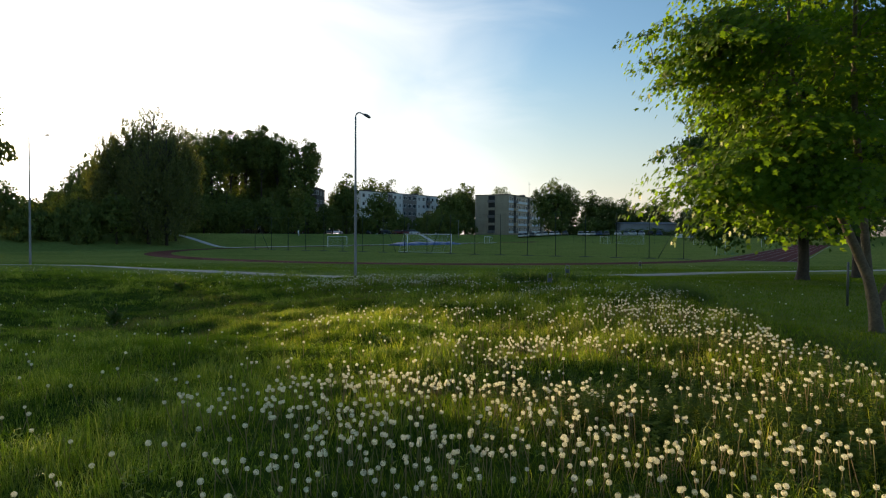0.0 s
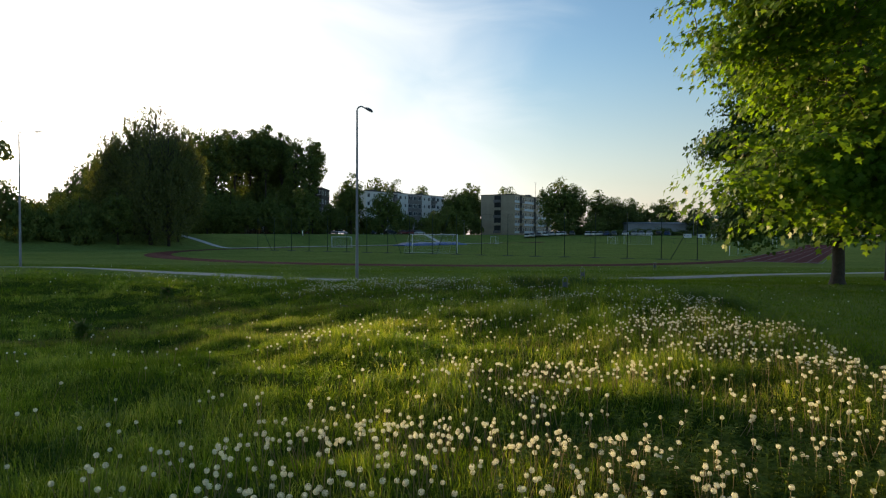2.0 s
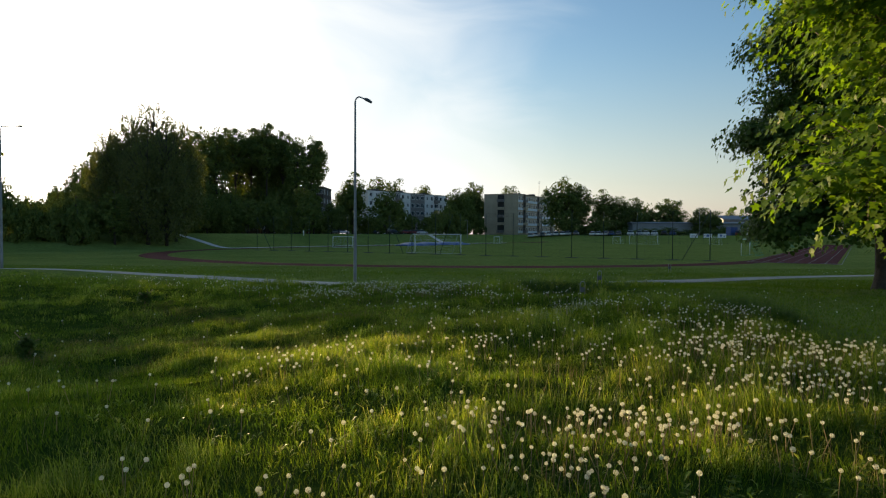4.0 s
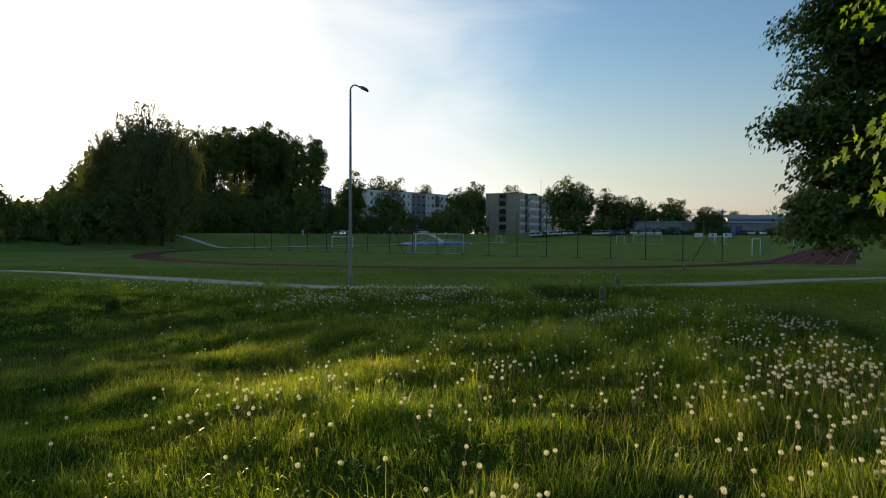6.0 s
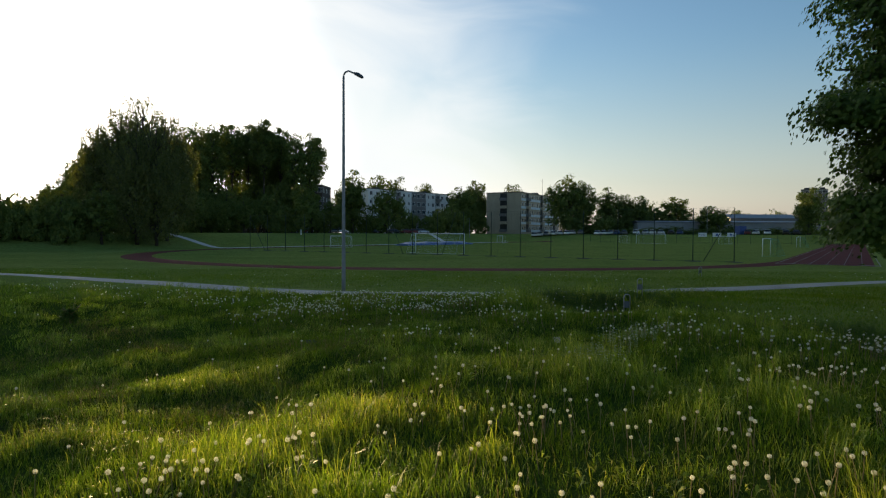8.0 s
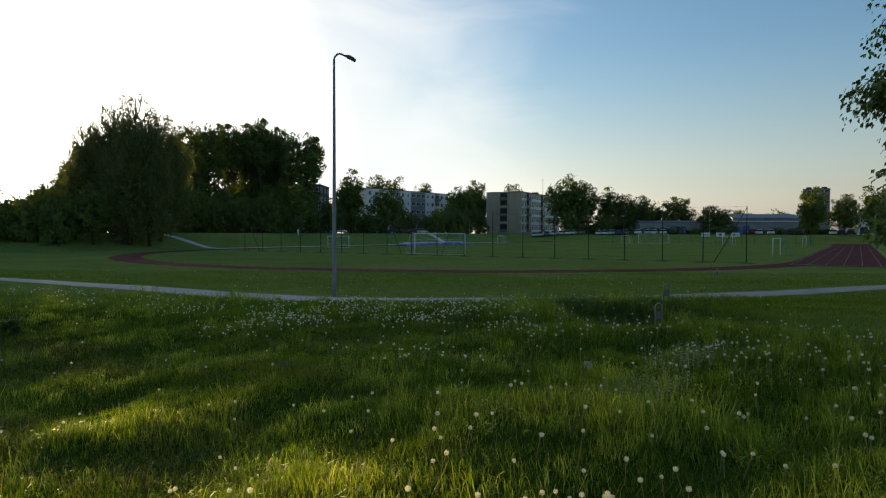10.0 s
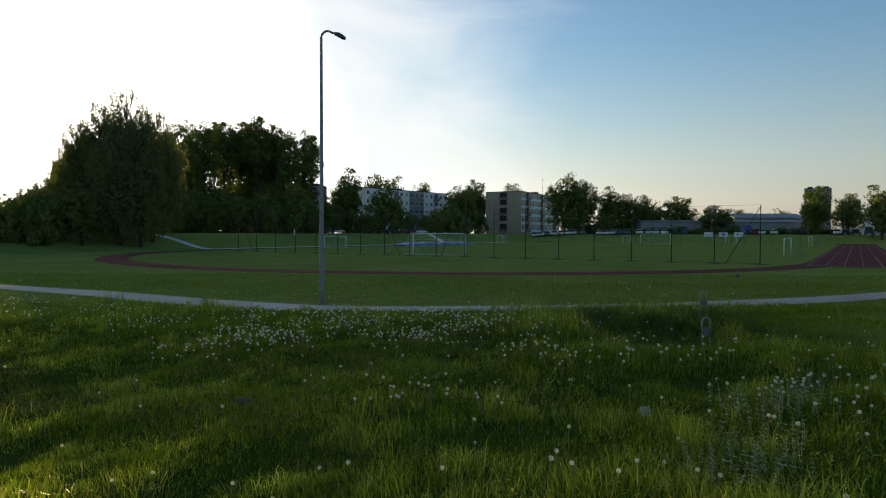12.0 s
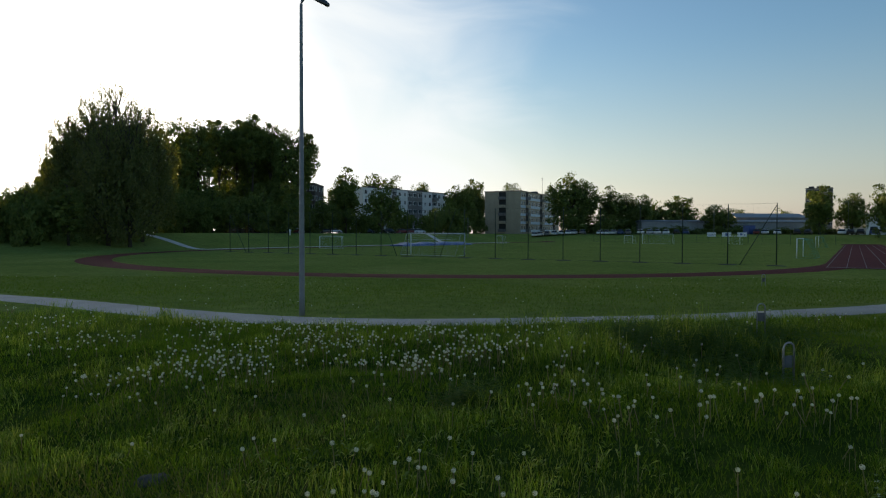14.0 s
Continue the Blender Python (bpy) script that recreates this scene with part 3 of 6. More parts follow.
# ---- apartment blocks, sheds and the car park ----
M_PANEL = surface("pale_concrete_panel", [(0.60, 0.60, 0.59), (0.72, 0.72, 0.71)], 0.35, 0.85, 0, 3.0, 0.1, 0.02, 0.2)
M_PANEL_GREY = surface("grey_brown_panel", [(0.17, 0.155, 0.15), (0.24, 0.22, 0.21)], 0.5, 0.85, 0, 4.0, 0.1, 0.02, 0.2)
M_DARKBRICK = surface("dark_brick_wall", [(0.07, 0.055, 0.05), (0.11, 0.085, 0.075)], 0.4, 0.9, 0, 5.0, 0.2, 0.02, 0.25)
M_LOGGIA = surface("dark_loggia", [(0.035, 0.03, 0.028), (0.06, 0.052, 0.048)], 0.5, 0.9, 0, 4.0, 0.1, 0.02, 0.2)
M_BRICK = surface("beige_brick_wall", [(0.420, 0.336, 0.238), (0.532, 0.434, 0.308)], 0.4, 0.9, 0, 5.0, 0.2, 0.02, 0.25)
M_ROOFING = surface("dark_roof_felt", [(0.05, 0.05, 0.05), (0.09, 0.09, 0.09)], 0.6, 0.9, 0, 6, 0.2, 0.02, 0.3)
M_FRAME = surface("white_window_frame", [(0.65, 0.65, 0.64), (0.75, 0.75, 0.74)], 2, 0.5, 0, 20, 0, 0, 0.1)
M_SHED = surface("grey_sheet_metal", [(0.12, 0.13, 0.145), (0.18, 0.19, 0.205)], 0.3, 0.5, 0.2, 4, 0.1, 0.02, 0.2)
M_GARAGE = surface("pale_grey_plaster", [(0.24, 0.25, 0.265), (0.33, 0.34, 0.355)], 0.3, 0.8, 0, 4, 0.1, 0.02, 0.2)
M_SHEDROOF = surface("blue_grey_roof", [(0.12, 0.14, 0.165), (0.18, 0.20, 0.235)], 0.3, 0.5, 0.2, 4, 0.1, 0.02, 0.2)


def window_meshes(w, h):
    bm = bmesh.new()
    for x in (-w / 2, w / 2):
        box(bm, (x, 0, 0), (0.09, 0.14, h + 0.09))
    for z in (-h / 2, h / 2):
        box(bm, (0, 0, z), (w - 0.09, 0.14, 0.09))
    box(bm, (w * 0.14, 0, 0), (0.07, 0.12, h - 0.09))
    fr = bpy.data.meshes.new("window")
    bm.to_mesh(fr)
    bm.free()
    fr.materials.append(M_FRAME)
    bm = bmesh.new()
    box(bm, (0, -0.03, 0), (w - 0.05, 0.03, h - 0.05))
    pn = bpy.data.meshes.new("pane")
    bm.to_mesh(pn)
    bm.free()
    pn.materials.append(M_GLASS)
    return fr, pn


WIN, WIN_WIDE, WIN_SMALL = window_meshes(1.35, 1.45), window_meshes(2.0, 1.45), window_meshes(0.85, 1.3)


def window(parent, kind, m):
    fr, pn = kind
    o = new("window", fr)
    o.parent, o.matrix_local = parent, m
    p = new("pane", pn)
    p.parent = o


M_SIDEPANEL = surface("pale_blue_panel", [(0.60, 0.66, 0.71), (0.72, 0.77, 0.81)], 0.5, 0.7, 0, 6.0, 0.1, 0.01, 0.2)


def apartment_block(x, y, rz, L, D, floors, wall, label, front, side=None, group="apartment blocks", fh=2.8):
    """A slab block: its front faces local -y and starts at the origin, running along +x. front lists the bays: 'w' window, 'W' wide window,
    's' small window, 'b' balcony in a dark bay, '.' blank; each bay is L / len(front) wide."""
    t = thing("apartment_building", pose(x, y, tz(x, y) - 0.2, 0, 0, rz), label, "building", group)
    H = floors * fh + 0.9
    bm = bmesh.new()
    box(bm, (L / 2, D / 2, H / 2), (L, D, H), 0, 0.03)
    part("wall", bm, wall, t)
    bm = bmesh.new()
    box(bm, (L / 2, D / 2, H + 0.12), (L + 0.3, D + 0.3, 0.24), 0, 0.03)
    for k in range(3):
        box(bm, (L * (0.2 + 0.3 * k), D / 2, H + 0.7), (2.2, 2.2, 1.0), 0, 0.04)
    part("roof", bm, M_ROOFING, t)
    for face, bays, w in (("front", front, L), ("side", side or "", D)):
        if not bays:
            continue
        bw = w / len(bays)
        turn = pose(0, 0, 0) if face == "front" else pose(L, 0, 0, 0, 0, 90)
        for f in range(floors):
            zc = 0.9 + f * fh + fh / 2
            for i, b in enumerate(bays):
                at = turn @ pose((i + 0.5) * bw, -0.02, zc)
                if b in "wWs":
                    window(t, {"w": WIN, "W": WIN_WIDE, "s": WIN_SMALL}[b], at)
                    if wall is M_BRICK:
                        bm = bmesh.new()
                        box(bm, (0, -0.02, -fh / 2 + 0.42), (bw * 0.94, 0.06, 0.95), 0, 0.01)
                        o = part("infill_panel", bm, M_SIDEPANEL, t, "pale blue panel below window")
                        o.matrix_local = at
                elif b == "b":
                    bm = bmesh.new()
                    box(bm, (0, -0.55, -fh / 2 + 0.08), (bw * 0.94, 1.1, 0.14))
                    box(bm, (0, -1.07, -fh / 2 + 0.62), (bw * 0.94, 0.06, 0.95), 0, 0.01)
                    for sx in (-1, 1):
                        box(bm, (sx * bw * 0.46, -0.55, -fh / 2 + 0.62), (0.05, 1.0, 0.95))
                    o = part("balcony", bm, wall if f % 2 else M_PANEL_GREY, t)
                    o.matrix_local = at
                    if wall is not M_BRICK:
                        window(t, WIN_WIDE, at @ pose(0, -0.02, 0.2))
        # darker bays
        i = 0
        while i < len(bays):
            j = i
            while j < len(bays) and bays[j] in "bW":
                j += 1
            if j > i:
                bm = bmesh.new()
                box(bm, ((i + j) / 2 * bw, -0.008, 0.9 + floors * fh / 2), ((j - i) * bw * 0.98, 0.03, floors * fh - 0.4))
                # on brick walls a flat dark sheet paints the shaded depth of the loggias
                o = part("panel", bm, M_LOGGIA if wall is M_BRICK else M_PANEL_GREY, t, "grey-brown facade panel or dark sheet for loggia depth")
                o.matrix_local = turn
                i = j
            else:
                i += 1
    return t


apartment_block(-31.9, 240.5, 51.1, 47.6, 12.0, 5, M_PANEL, "long pale five-storey concrete panel apartment block with grey bays", "wswswbwsWWWswbww", 'wsw', fh=3.20)
apartment_block(13.3, 258.5, -28.1, 14.9, 46.0, 5, M_BRICK, "beige five-storey apartment block with balcony column", "..b..", 'wwbwwswwbwwswwbww', fh=3.10)
apartment_block(-71.5, 205.5, 0.0, 29.7, 14.0, 5, M_DARKBRICK, "five-storey apartment block behind dark tall grove", "wswbwwswbwwswwbwwsw", 'wsw', fh=2.90)
apartment_block(170.2, 315.5, -33.0, 11.0, 9.0, 8, M_PANEL_GREY, "distant dark high apartment block above trees", "wwbwwb", None, fh=2.65)

# cars in rows at the edge of the field
CAR_PAINT = {}
for nm, c, r in (("silver", (0.60, 0.61, 0.63), 0.3), ("white", (0.82, 0.82, 0.83), 0.35), ("black", (0.015, 0.015, 0.017), 0.25), ("grey", (0.16, 0.17, 0.18), 0.3), ("blue", (0.03, 0.07, 0.2), 0.3), ("dark red", (0.16, 0.02, 0.02), 0.3)):
    CAR_PAINT[nm] = surface(nm.replace(" ", "_") + "_car_paint", [tuple(v * 0.92 for v in c), c], 1.5, r, 0.15, 20, 0, 0, 0.05)
M_TYRE = surface("tyre_rubber", [(0.012, 0.012, 0.012), (0.02, 0.02, 0.02)], 9, 0.85, 0, 40, 0.1, 0.003, 0.2)
M_RIM = surface("wheel_rim", [(0.35, 0.35, 0.36), (0.45, 0.45, 0.46)], 9, 0.35, 0.8, 40, 0, 0, 0.1)
M_LIGHT = surface("headlight_glass", [(0.6, 0.6, 0.58), (0.7, 0.7, 0.68)], 9, 0.15, 0, 40, 0, 0, 0.05)


def car_parts(van=False):
    """Meshes of a car about its base, length along x."""
    L, W, belt, top = (5.0, 1.9, 1.15, 2.05) if van else (4.3, 1.75, 0.92, 1.46)
    def sec(x, z0, z1, w):
        return [(x, -w / 2, z0), (x, -w / 2 * 1.02, (z0 + z1) / 2), (x, -w / 2 * 0.93, z1), (x, w / 2 * 0.93, z1), (x, w / 2 * 1.02, (z0 + z1) / 2), (x, w / 2, z0)]
    out = {}
    bm = bmesh.new()
    loft(bm, [sec(-L / 2, 0.35, belt * 0.80, W * 0.86), sec(-L / 2 + 0.25, 0.22, belt * 0.97, W), sec(-L * 0.2, 0.2, belt, W), sec(L * 0.12, 0.2, belt, W), sec(L * 0.3, 0.2, belt * 0.92, W), sec(L / 2 - 0.2, 0.24, belt * 0.78, W * 0.95), sec(L / 2, 0.36, belt * 0.62, W * 0.8)])
    out["body"] = bm
    bm = bmesh.new()
    f = 0.34 if van else 0.22
    loft(bm, [sec(-L / 2 + 0.12, belt - 0.05, belt + 0.03, W * 0.88), sec(-L / 2 + (0.2 if van else 0.62), belt - 0.05, top - 0.06, W * 0.80), sec(-L * 0.1, belt - 0.05, top, W * 0.80), sec(L * (f - 0.14), belt - 0.05, top - 0.06, W * 0.79), sec(L * f + 0.12, belt - 0.06, belt + 0.02, W * 0.88)])
    out["cabin"] = bm
    bm = bmesh.new()
    loft(bm, [sec(-L / 2 + (0.25 if van else 0.66), top - 0.06, top - 0.01, W * 0.78), sec(-L * 0.1, top - 0.05, top + 0.03, W * 0.79), sec(L * (f - 0.14), top - 0.07, top - 0.02, W * 0.77)])
    out["roof"] = bm
    res = {}
    for k, b in out.items():
        me = bpy.data.meshes.new(k)
        b.to_mesh(me)
        b.free()
        res[k] = me
    bm = bmesh.new()
    tube(bm, [(0, -0.1, 0), (0, 0.1, 0)], [0.31, 0.31], 16)
    tm = bpy.data.meshes.new("tyre")
    bm.to_mesh(tm)
    bm.free()
    tm.materials.append(M_TYRE)
    bm = bmesh.new()
    tube(bm, [(0, -0.115, 0), (0, 0.115, 0)], [0.19, 0.19], 12)
    rm = bpy.data.meshes.new("rim")
    bm.to_mesh(rm)
    bm.free()
    rm.materials.append(M_RIM)
    bm = bmesh.new()
    box(bm, (0, 0, 0), (0.12, 0.34, 0.14), 0, 0.03)
    hm = bpy.data.meshes.new("headlight")
    bm.to_mesh(hm)
    bm.free()
    hm.materials.append(M_LIGHT)
    return res, tm, rm, hm, (L, W, belt)


CARS = {False: car_parts(False), True: car_parts(True)}
PAINTED = {}


def car(x, y, rz, colour, van=False):
    res, tm, rm, hm, (L, W, belt) = CARS[van]
    t = thing("van" if van else "car", pose(x, y, tz(x, y) + 0.04, 0, 0, rz), "%s %s parked at edge of field" % (colour, "delivery van" if van else "family car"), "van" if van else "car", "parked cars")
    for k in ("body", "cabin", "roof"):
        mat = M_GLASS if k == "cabin" else CAR_PAINT[colour]
        key = (van, k, mat.name)
        if key not in PAINTED:
            PAINTED[key] = res[k].copy()
            PAINTED[key].materials.append(mat)
        o = new(k, PAINTED[key])
        o.parent = t
    for sx in (-1, 1):
        for sy in (-1, 1):
            w = new("wheel", tm)
            w.parent, w.location = t, (sx * L * 0.31, sy * (W / 2 - 0.08), 0.31)
            r = new("rim", rm)
            r.parent = w
        o = new("headlight", hm)
        o.parent, o.location = t, (L / 2 - 0.10, sx * W * 0.34, belt * 0.62)


for x, y, rz, colour, van in [
        (-25.7, 205.5, 33, 'black', False),
        (-18.9, 206.7, 35, 'black', False),
        (-15.1, 207.9, 36, 'dark red', False),
        (-12.4, 209.1, 35, 'dark red', False),
        (-10.0, 210.3, 32, 'silver', False),
        (-5.4, 211.5, 31, 'white', False),
        (27.3, 218.5, 79, 'silver', False),
        (29.3, 218.5, 71, 'silver', False),
        (31.5, 218.5, 74, 'grey', False),
        (33.8, 218.5, 72, 'white', False),
        (36.0, 218.5, 77, 'silver', False),
        (38.2, 218.5, 78, 'white', False),
        (40.2, 218.5, 69, 'silver', False),
        (43.0, 218.5, 72, 'grey', False),
        (47.3, 212.5, 66, 'white', False),
        (49.1, 211.8, 74, 'white', False),
        (51.2, 211.1, 64, 'silver', False),
        (53.1, 210.4, 64, 'blue', False),
        (55.2, 209.7, 71, 'grey', False),
        (58.9, 209.0, 64, 'white', False),
        (61.7, 208.3, 62, 'silver', False),
        (63.7, 207.6, 65, 'white', False),
        (66.1, 206.9, 64, 'white', False),
        (69.0, 206.2, 66, 'black', False),
        (71.5, 205.5, 65, 'blue', False),
        (87.0, 193.5, 66, 'dark red', False),
        (89.5, 193.5, 59, 'white', False),
        (92.9, 193.5, 67, 'white', False),
        (95.2, 187.5, 60, 'black', False),
        (97.7, 186.5, 54, 'black', False),
        (103.1, 180.5, 55, 'white', False),
        (104.9, 179.5, 51, 'black', False),
        (106.8, 178.5, 50, 'black', False),
        (109.5, 177.5, 53, 'blue', True),
        (110.9, 176.5, 58, 'silver', False),
        (113.0, 175.5, 58, 'dark red', False),
        (-53.8, 187.5, 15, 'black', False),
        (-51.8, 188.5, 5, 'black', False),
        (-47.3, 189.5, 9, 'black', False),
        (-44.4, 190.5, 11, 'dark red', False),
        (-40.6, 191.5, 9, 'white', False),
        (-36.0, 192.5, 11, 'grey', False),
        (-33.5, 193.5, 15, 'white', False),
]:
    car(x, y, rz, colour, van)


def shed(x, y, L, D, H, rz, wall, roof, rise, label):
    """A low shed with a shallow pitched roof, a row of doors and windows."""
    t = thing("shed", pose(x, y, tz(x, y) - 0.2, 0, 0, rz), label, "building", "low sheds")
    bm = bmesh.new()
    box(bm, (L / 2, D / 2, H / 2), (L, D, H), 0, 0.03)
    part("wall", bm, wall, t)
    bm = bmesh.new()
    p = [(-0.4, -0.4, H), (L + 0.4, -0.4, H), (L + 0.4, D / 2, H + rise), (-0.4, D / 2, H + rise), (L + 0.4, D + 0.4, H), (-0.4, D + 0.4, H)]
    v = [bm.verts.new(q) for q in p] + [bm.verts.new((q[0], q[1], q[2] + 0.2)) for q in p]
    for f in ((0, 1, 2, 3), (3, 2, 4, 5), (6, 9, 8, 7), (9, 11, 10, 8), (0, 6, 7, 1), (5, 4, 10, 11), (0, 3, 9, 6), (3, 5, 11, 9), (1, 7, 8, 2), (2, 8, 10, 4)):
        bm.faces.new([v[i] for i in f])
    part("roof", bm, roof, t)
    n = max(3, int(L / 2.4))
    bm = bmesh.new()
    box(bm, (0, 0, 0), (0.07, 0.06, H - 0.3))
    me = bpy.data.meshes.new("rib")
    bm.to_mesh(me)
    bm.free()
    me.materials.append(wall)
    for k in range(n):
        o = new("rib", me)
        o.parent, o.location = t, ((k + 0.5) * L / n, -0.03, H / 2)
    return t


shed(103.5, 242.0, 27.0, 14, 6.2, 3, M_SHED, M_SHEDROOF, 1.6, "long low grey shed with blue-grey roof")
shed(66.0, 231.0, 60.0, 7, 4.4, 0, M_GARAGE, M_SHEDROOF, 0.5, "long low pale grey garage row behind car park")
shed(126.1, 205.5, 14, 9, 6.0, 5, M_PANEL, M_ROOFING, 0.6, "small white plastered building beside trees")


for x, y, h, rz in ((80.0, 205.5, 9.0, 160), (119.0, 203.0, 10.0, 170), (4.7, 190.5, 5.5, 200)):
    lamp_post("street_lamp", x, y, h, rz)


def blue_container(x, y):
    """A small steel container with ribbed doors."""
    t = thing("storage_container", pose(x, y, tz(x, y), 0, 0, 12), "small dark blue steel container beside parked cars", "container")
    bm = bmesh.new()
    box(bm, (0, 0, 1.3), (2.4, 2.2, 2.5), 0, 0.04)
    part("body", bm, M_TARP, t)
    for k in (-1, 1):
        bm = bmesh.new()
        box(bm, (0.56 * k, -1.12, 1.3), (1.06, 0.05, 2.3), 0, 0.01)
        part("door", bm, M_TARP, t)
    bm = bmesh.new()
    box(bm, (0, 0, 2.62), (2.5, 2.3, 0.1), 0, 0.02)
    part("roof", bm, M_PANEL_GREY, t)


blue_container(85.9, 195.5)


def roof_mast(x, y, z):
    t = thing("roof_mast", pose(x, y, z), "thin grey aerial mast on flat roof", "aerial")
    bm = bmesh.new()
    tube(bm, [(0, 0, -1.0), (0, 0, 3.0), (0, 0, 5.6)], [0.09, 0.07, 0.04], 6)
    part("mast", bm, M_STEEL, t)
    for k in range(2):
        bm = bmesh.new()
        tube(bm, [(-0.5, 0, 4.6 + 0.6 * k), (0.5, 0, 4.6 + 0.6 * k)], [0.03, 0.03], 5)
        part("crossbar", bm, M_STEEL, t)


roof_mast(35.8, 259.5, tz(13.3, 258.5) + 16.4)

# ---- trees ----
MAPLE_OUT = [(0, 0), (0.40, 0.06), (0.24, 0.27), (0.56, 0.56), (0.17, 0.58), (0.0, 1.0)]


def leaf_shape(kind):
    """Outline of one leaf in its plane, from the stem at the origin: vertices and triangles."""
    if kind == "maple":
        right = MAPLE_OUT
        left = [(-x, y) for x, y in MAPLE_OUT[-2:0:-1]]
        p = right + left
        v = [(0, 0.35)] + p
        n = len(p)
        f = [(0, 1 + i, 1 + (i + 1) % n) for i in range(n)]
        return np.array([(x, y, 0.08 * abs(x) - 0.1 * y * y) for x, y in v]), np.array(f)
    w = 0.46 if kind == "broad" else 0.32
    v = np.array([(0, 0, 0), (w, 0.45, 0.05), (0, 1, -0.12), (-w, 0.45, 0.05)], dtype=float)
    return v, np.array([(0, 1, 2), (0, 2, 3)])


def leaves_mesh(name, pos, normals, size, kind, rng, tips=None):
    """One mesh of leaves at pos, each facing its normal, pointing along tips or at random."""
    lv, lf = leaf_shape(kind)
    n = len(pos)
    nz = normals / np.linalg.norm(normals, axis=1)[:, None]
    r = rng.normal(size=(n, 3)) if tips is None else tips
    ax = np.cross(r, nz)
    ax /= np.linalg.norm(ax, axis=1)[:, None] + 1e-9
    ay = np.cross(nz, ax)
    s = size[:, None, None]
    v = pos[:, None] + s * (lv[None, :, 0, None] * ax[:, None] + lv[None, :, 1, None] * ay[:, None] + lv[None, :, 2, None] * nz[:, None])
    f = (np.arange(n) * len(lv))[:, None, None] + lf[None]
    return mesh_np(name, v.reshape(-1, 3), f.reshape(-1, 3))


def grow(seed, stems, centre, radii, limbs, twigs, per, spray, leaf, kind, droop=0.15, flat=0.35, lower=-0.9, hole=0.25, more=(), rough=0.34, bare=False):
    """A tree about its base: bmesh of the wood and the arrays of the leaves.
    stems: lists of (x, y, z, radius); limbs leave the stems towards the crown's outline, twigs leave the limbs and carry sprays of leaves."""
    rng = np.random.default_rng(seed)
    wood = bmesh.new()
    for st in stems:
        p = spline(st, 14)
        tube(wood, [q[:3] for q in p], [max(q[3], 0.01) for q in p], 10)
    pos, nrm = [], []
    todo = [(centre, radii)] * limbs
    for cc, rr, n in more:
        todo += [(cc, rr)] * n
    k = 0
    while k < len(todo):
        c, R = np.array(todo[k][0], dtype=float), np.array(todo[k][1], dtype=float)
        u = rng.normal(size=3)
        u /= np.linalg.norm(u)
        if u[2] < lower:
            continue
        k += 1
        lump = 1 - rough / 2 + rough * (noise.noise(Vector(u * 2.1) + Vector((seed, 0, 0))) + 0.35)
        tip = c + u * R * lump * rng.uniform(0.70, 1.04)
        st = stems[rng.integers(len(stems))]
        hs = rng.uniform(0.42, 0.95)
        seg = hs * (len(st) - 1)
        i = min(int(seg), len(st) - 2)
        a = np.array(st[i][:3]) * (1 - seg + i) + np.array(st[i + 1][:3]) * (seg - i)
        r0 = (st[i][3] * (1 - seg + i) + st[i + 1][3] * (seg - i)) * 0.5
        if a[2] > tip[2] + 0.6 * R[2]:
            a = np.array(st[max(i - 1, 0)][:3]) * 0.3 + a * 0.7
        mid = (a + tip) / 2 + np.array([0, 0, 0.10 * R[2]]) + rng.normal(0, 0.06, 3) * R
        path = [a, a * 0.45 + mid * 0.55 + rng.normal(0, 0.02, 3) * R, mid, mid * 0.4 + tip * 0.6 + rng.normal(0, 0.03, 3) * R, tip - [0, 0, droop * R[2] * 0.3]]
        tube(wood, path, [r0, r0 * 0.75, r0 * 0.5, r0 * 0.3, 0.008 * R[0] / 4], 6, False)
        for _ in range(twigs):
            t = rng.uniform(0.32 if k <= limbs else 0.76, 1.0) * 4
            j = min(int(t), 3)
            b = path[j] * (1 - t + j) + path[j + 1] * (t - j)
            d = rng.normal(size=3) + u * 0.7
            d[2] *= 0.6
            d /= np.linalg.norm(d)
            L = rng.uniform(0.10, 0.26) * R.mean()
            e = b + d * L - np.array([0, 0, droop * L])
            e = c + (e - c) / max(1.0, np.linalg.norm((e - c) / R) / (1.06 * lump))
            if rng.random() < hole:
                continue
            if not bare:
                tube(wood, [b, (b + e) / 2 + [0, 0, 0.04 * L], e], [r0 * 0.25, r0 * 0.16, 0.004 * R[0] / 4], 4, False)
            m = rng.poisson(per)
            w = rng.uniform(0.15, 1.1, (m, 1))
            q = b * (1 - w) + e * w + rng.normal(0, spray, (m, 3)) * [1, 1, flat]
            q[:, 2] -= droop * spray * rng.random(m) * 2
            pos.append(q)
            nn = rng.normal(0, 0.42, (m, 3)) + [0, 0, 0.9] + u * 0.4
            nrm.append(nn)
    pos, nrm = np.concatenate(pos), np.concatenate(nrm)
    size = leaf * rng.uniform(0.65, 1.25, len(pos))
    return wood, leaves_mesh("crown", pos, nrm, size, kind, rng)


def tree_thing(name, m, label, category, grown, bark, leaves, group=""):
    wood, crown = grown
    t = thing(name, m, label, category, group)
    part("trunk", wood, bark, t)
    part("crown", crown, leaves, t)
    return t


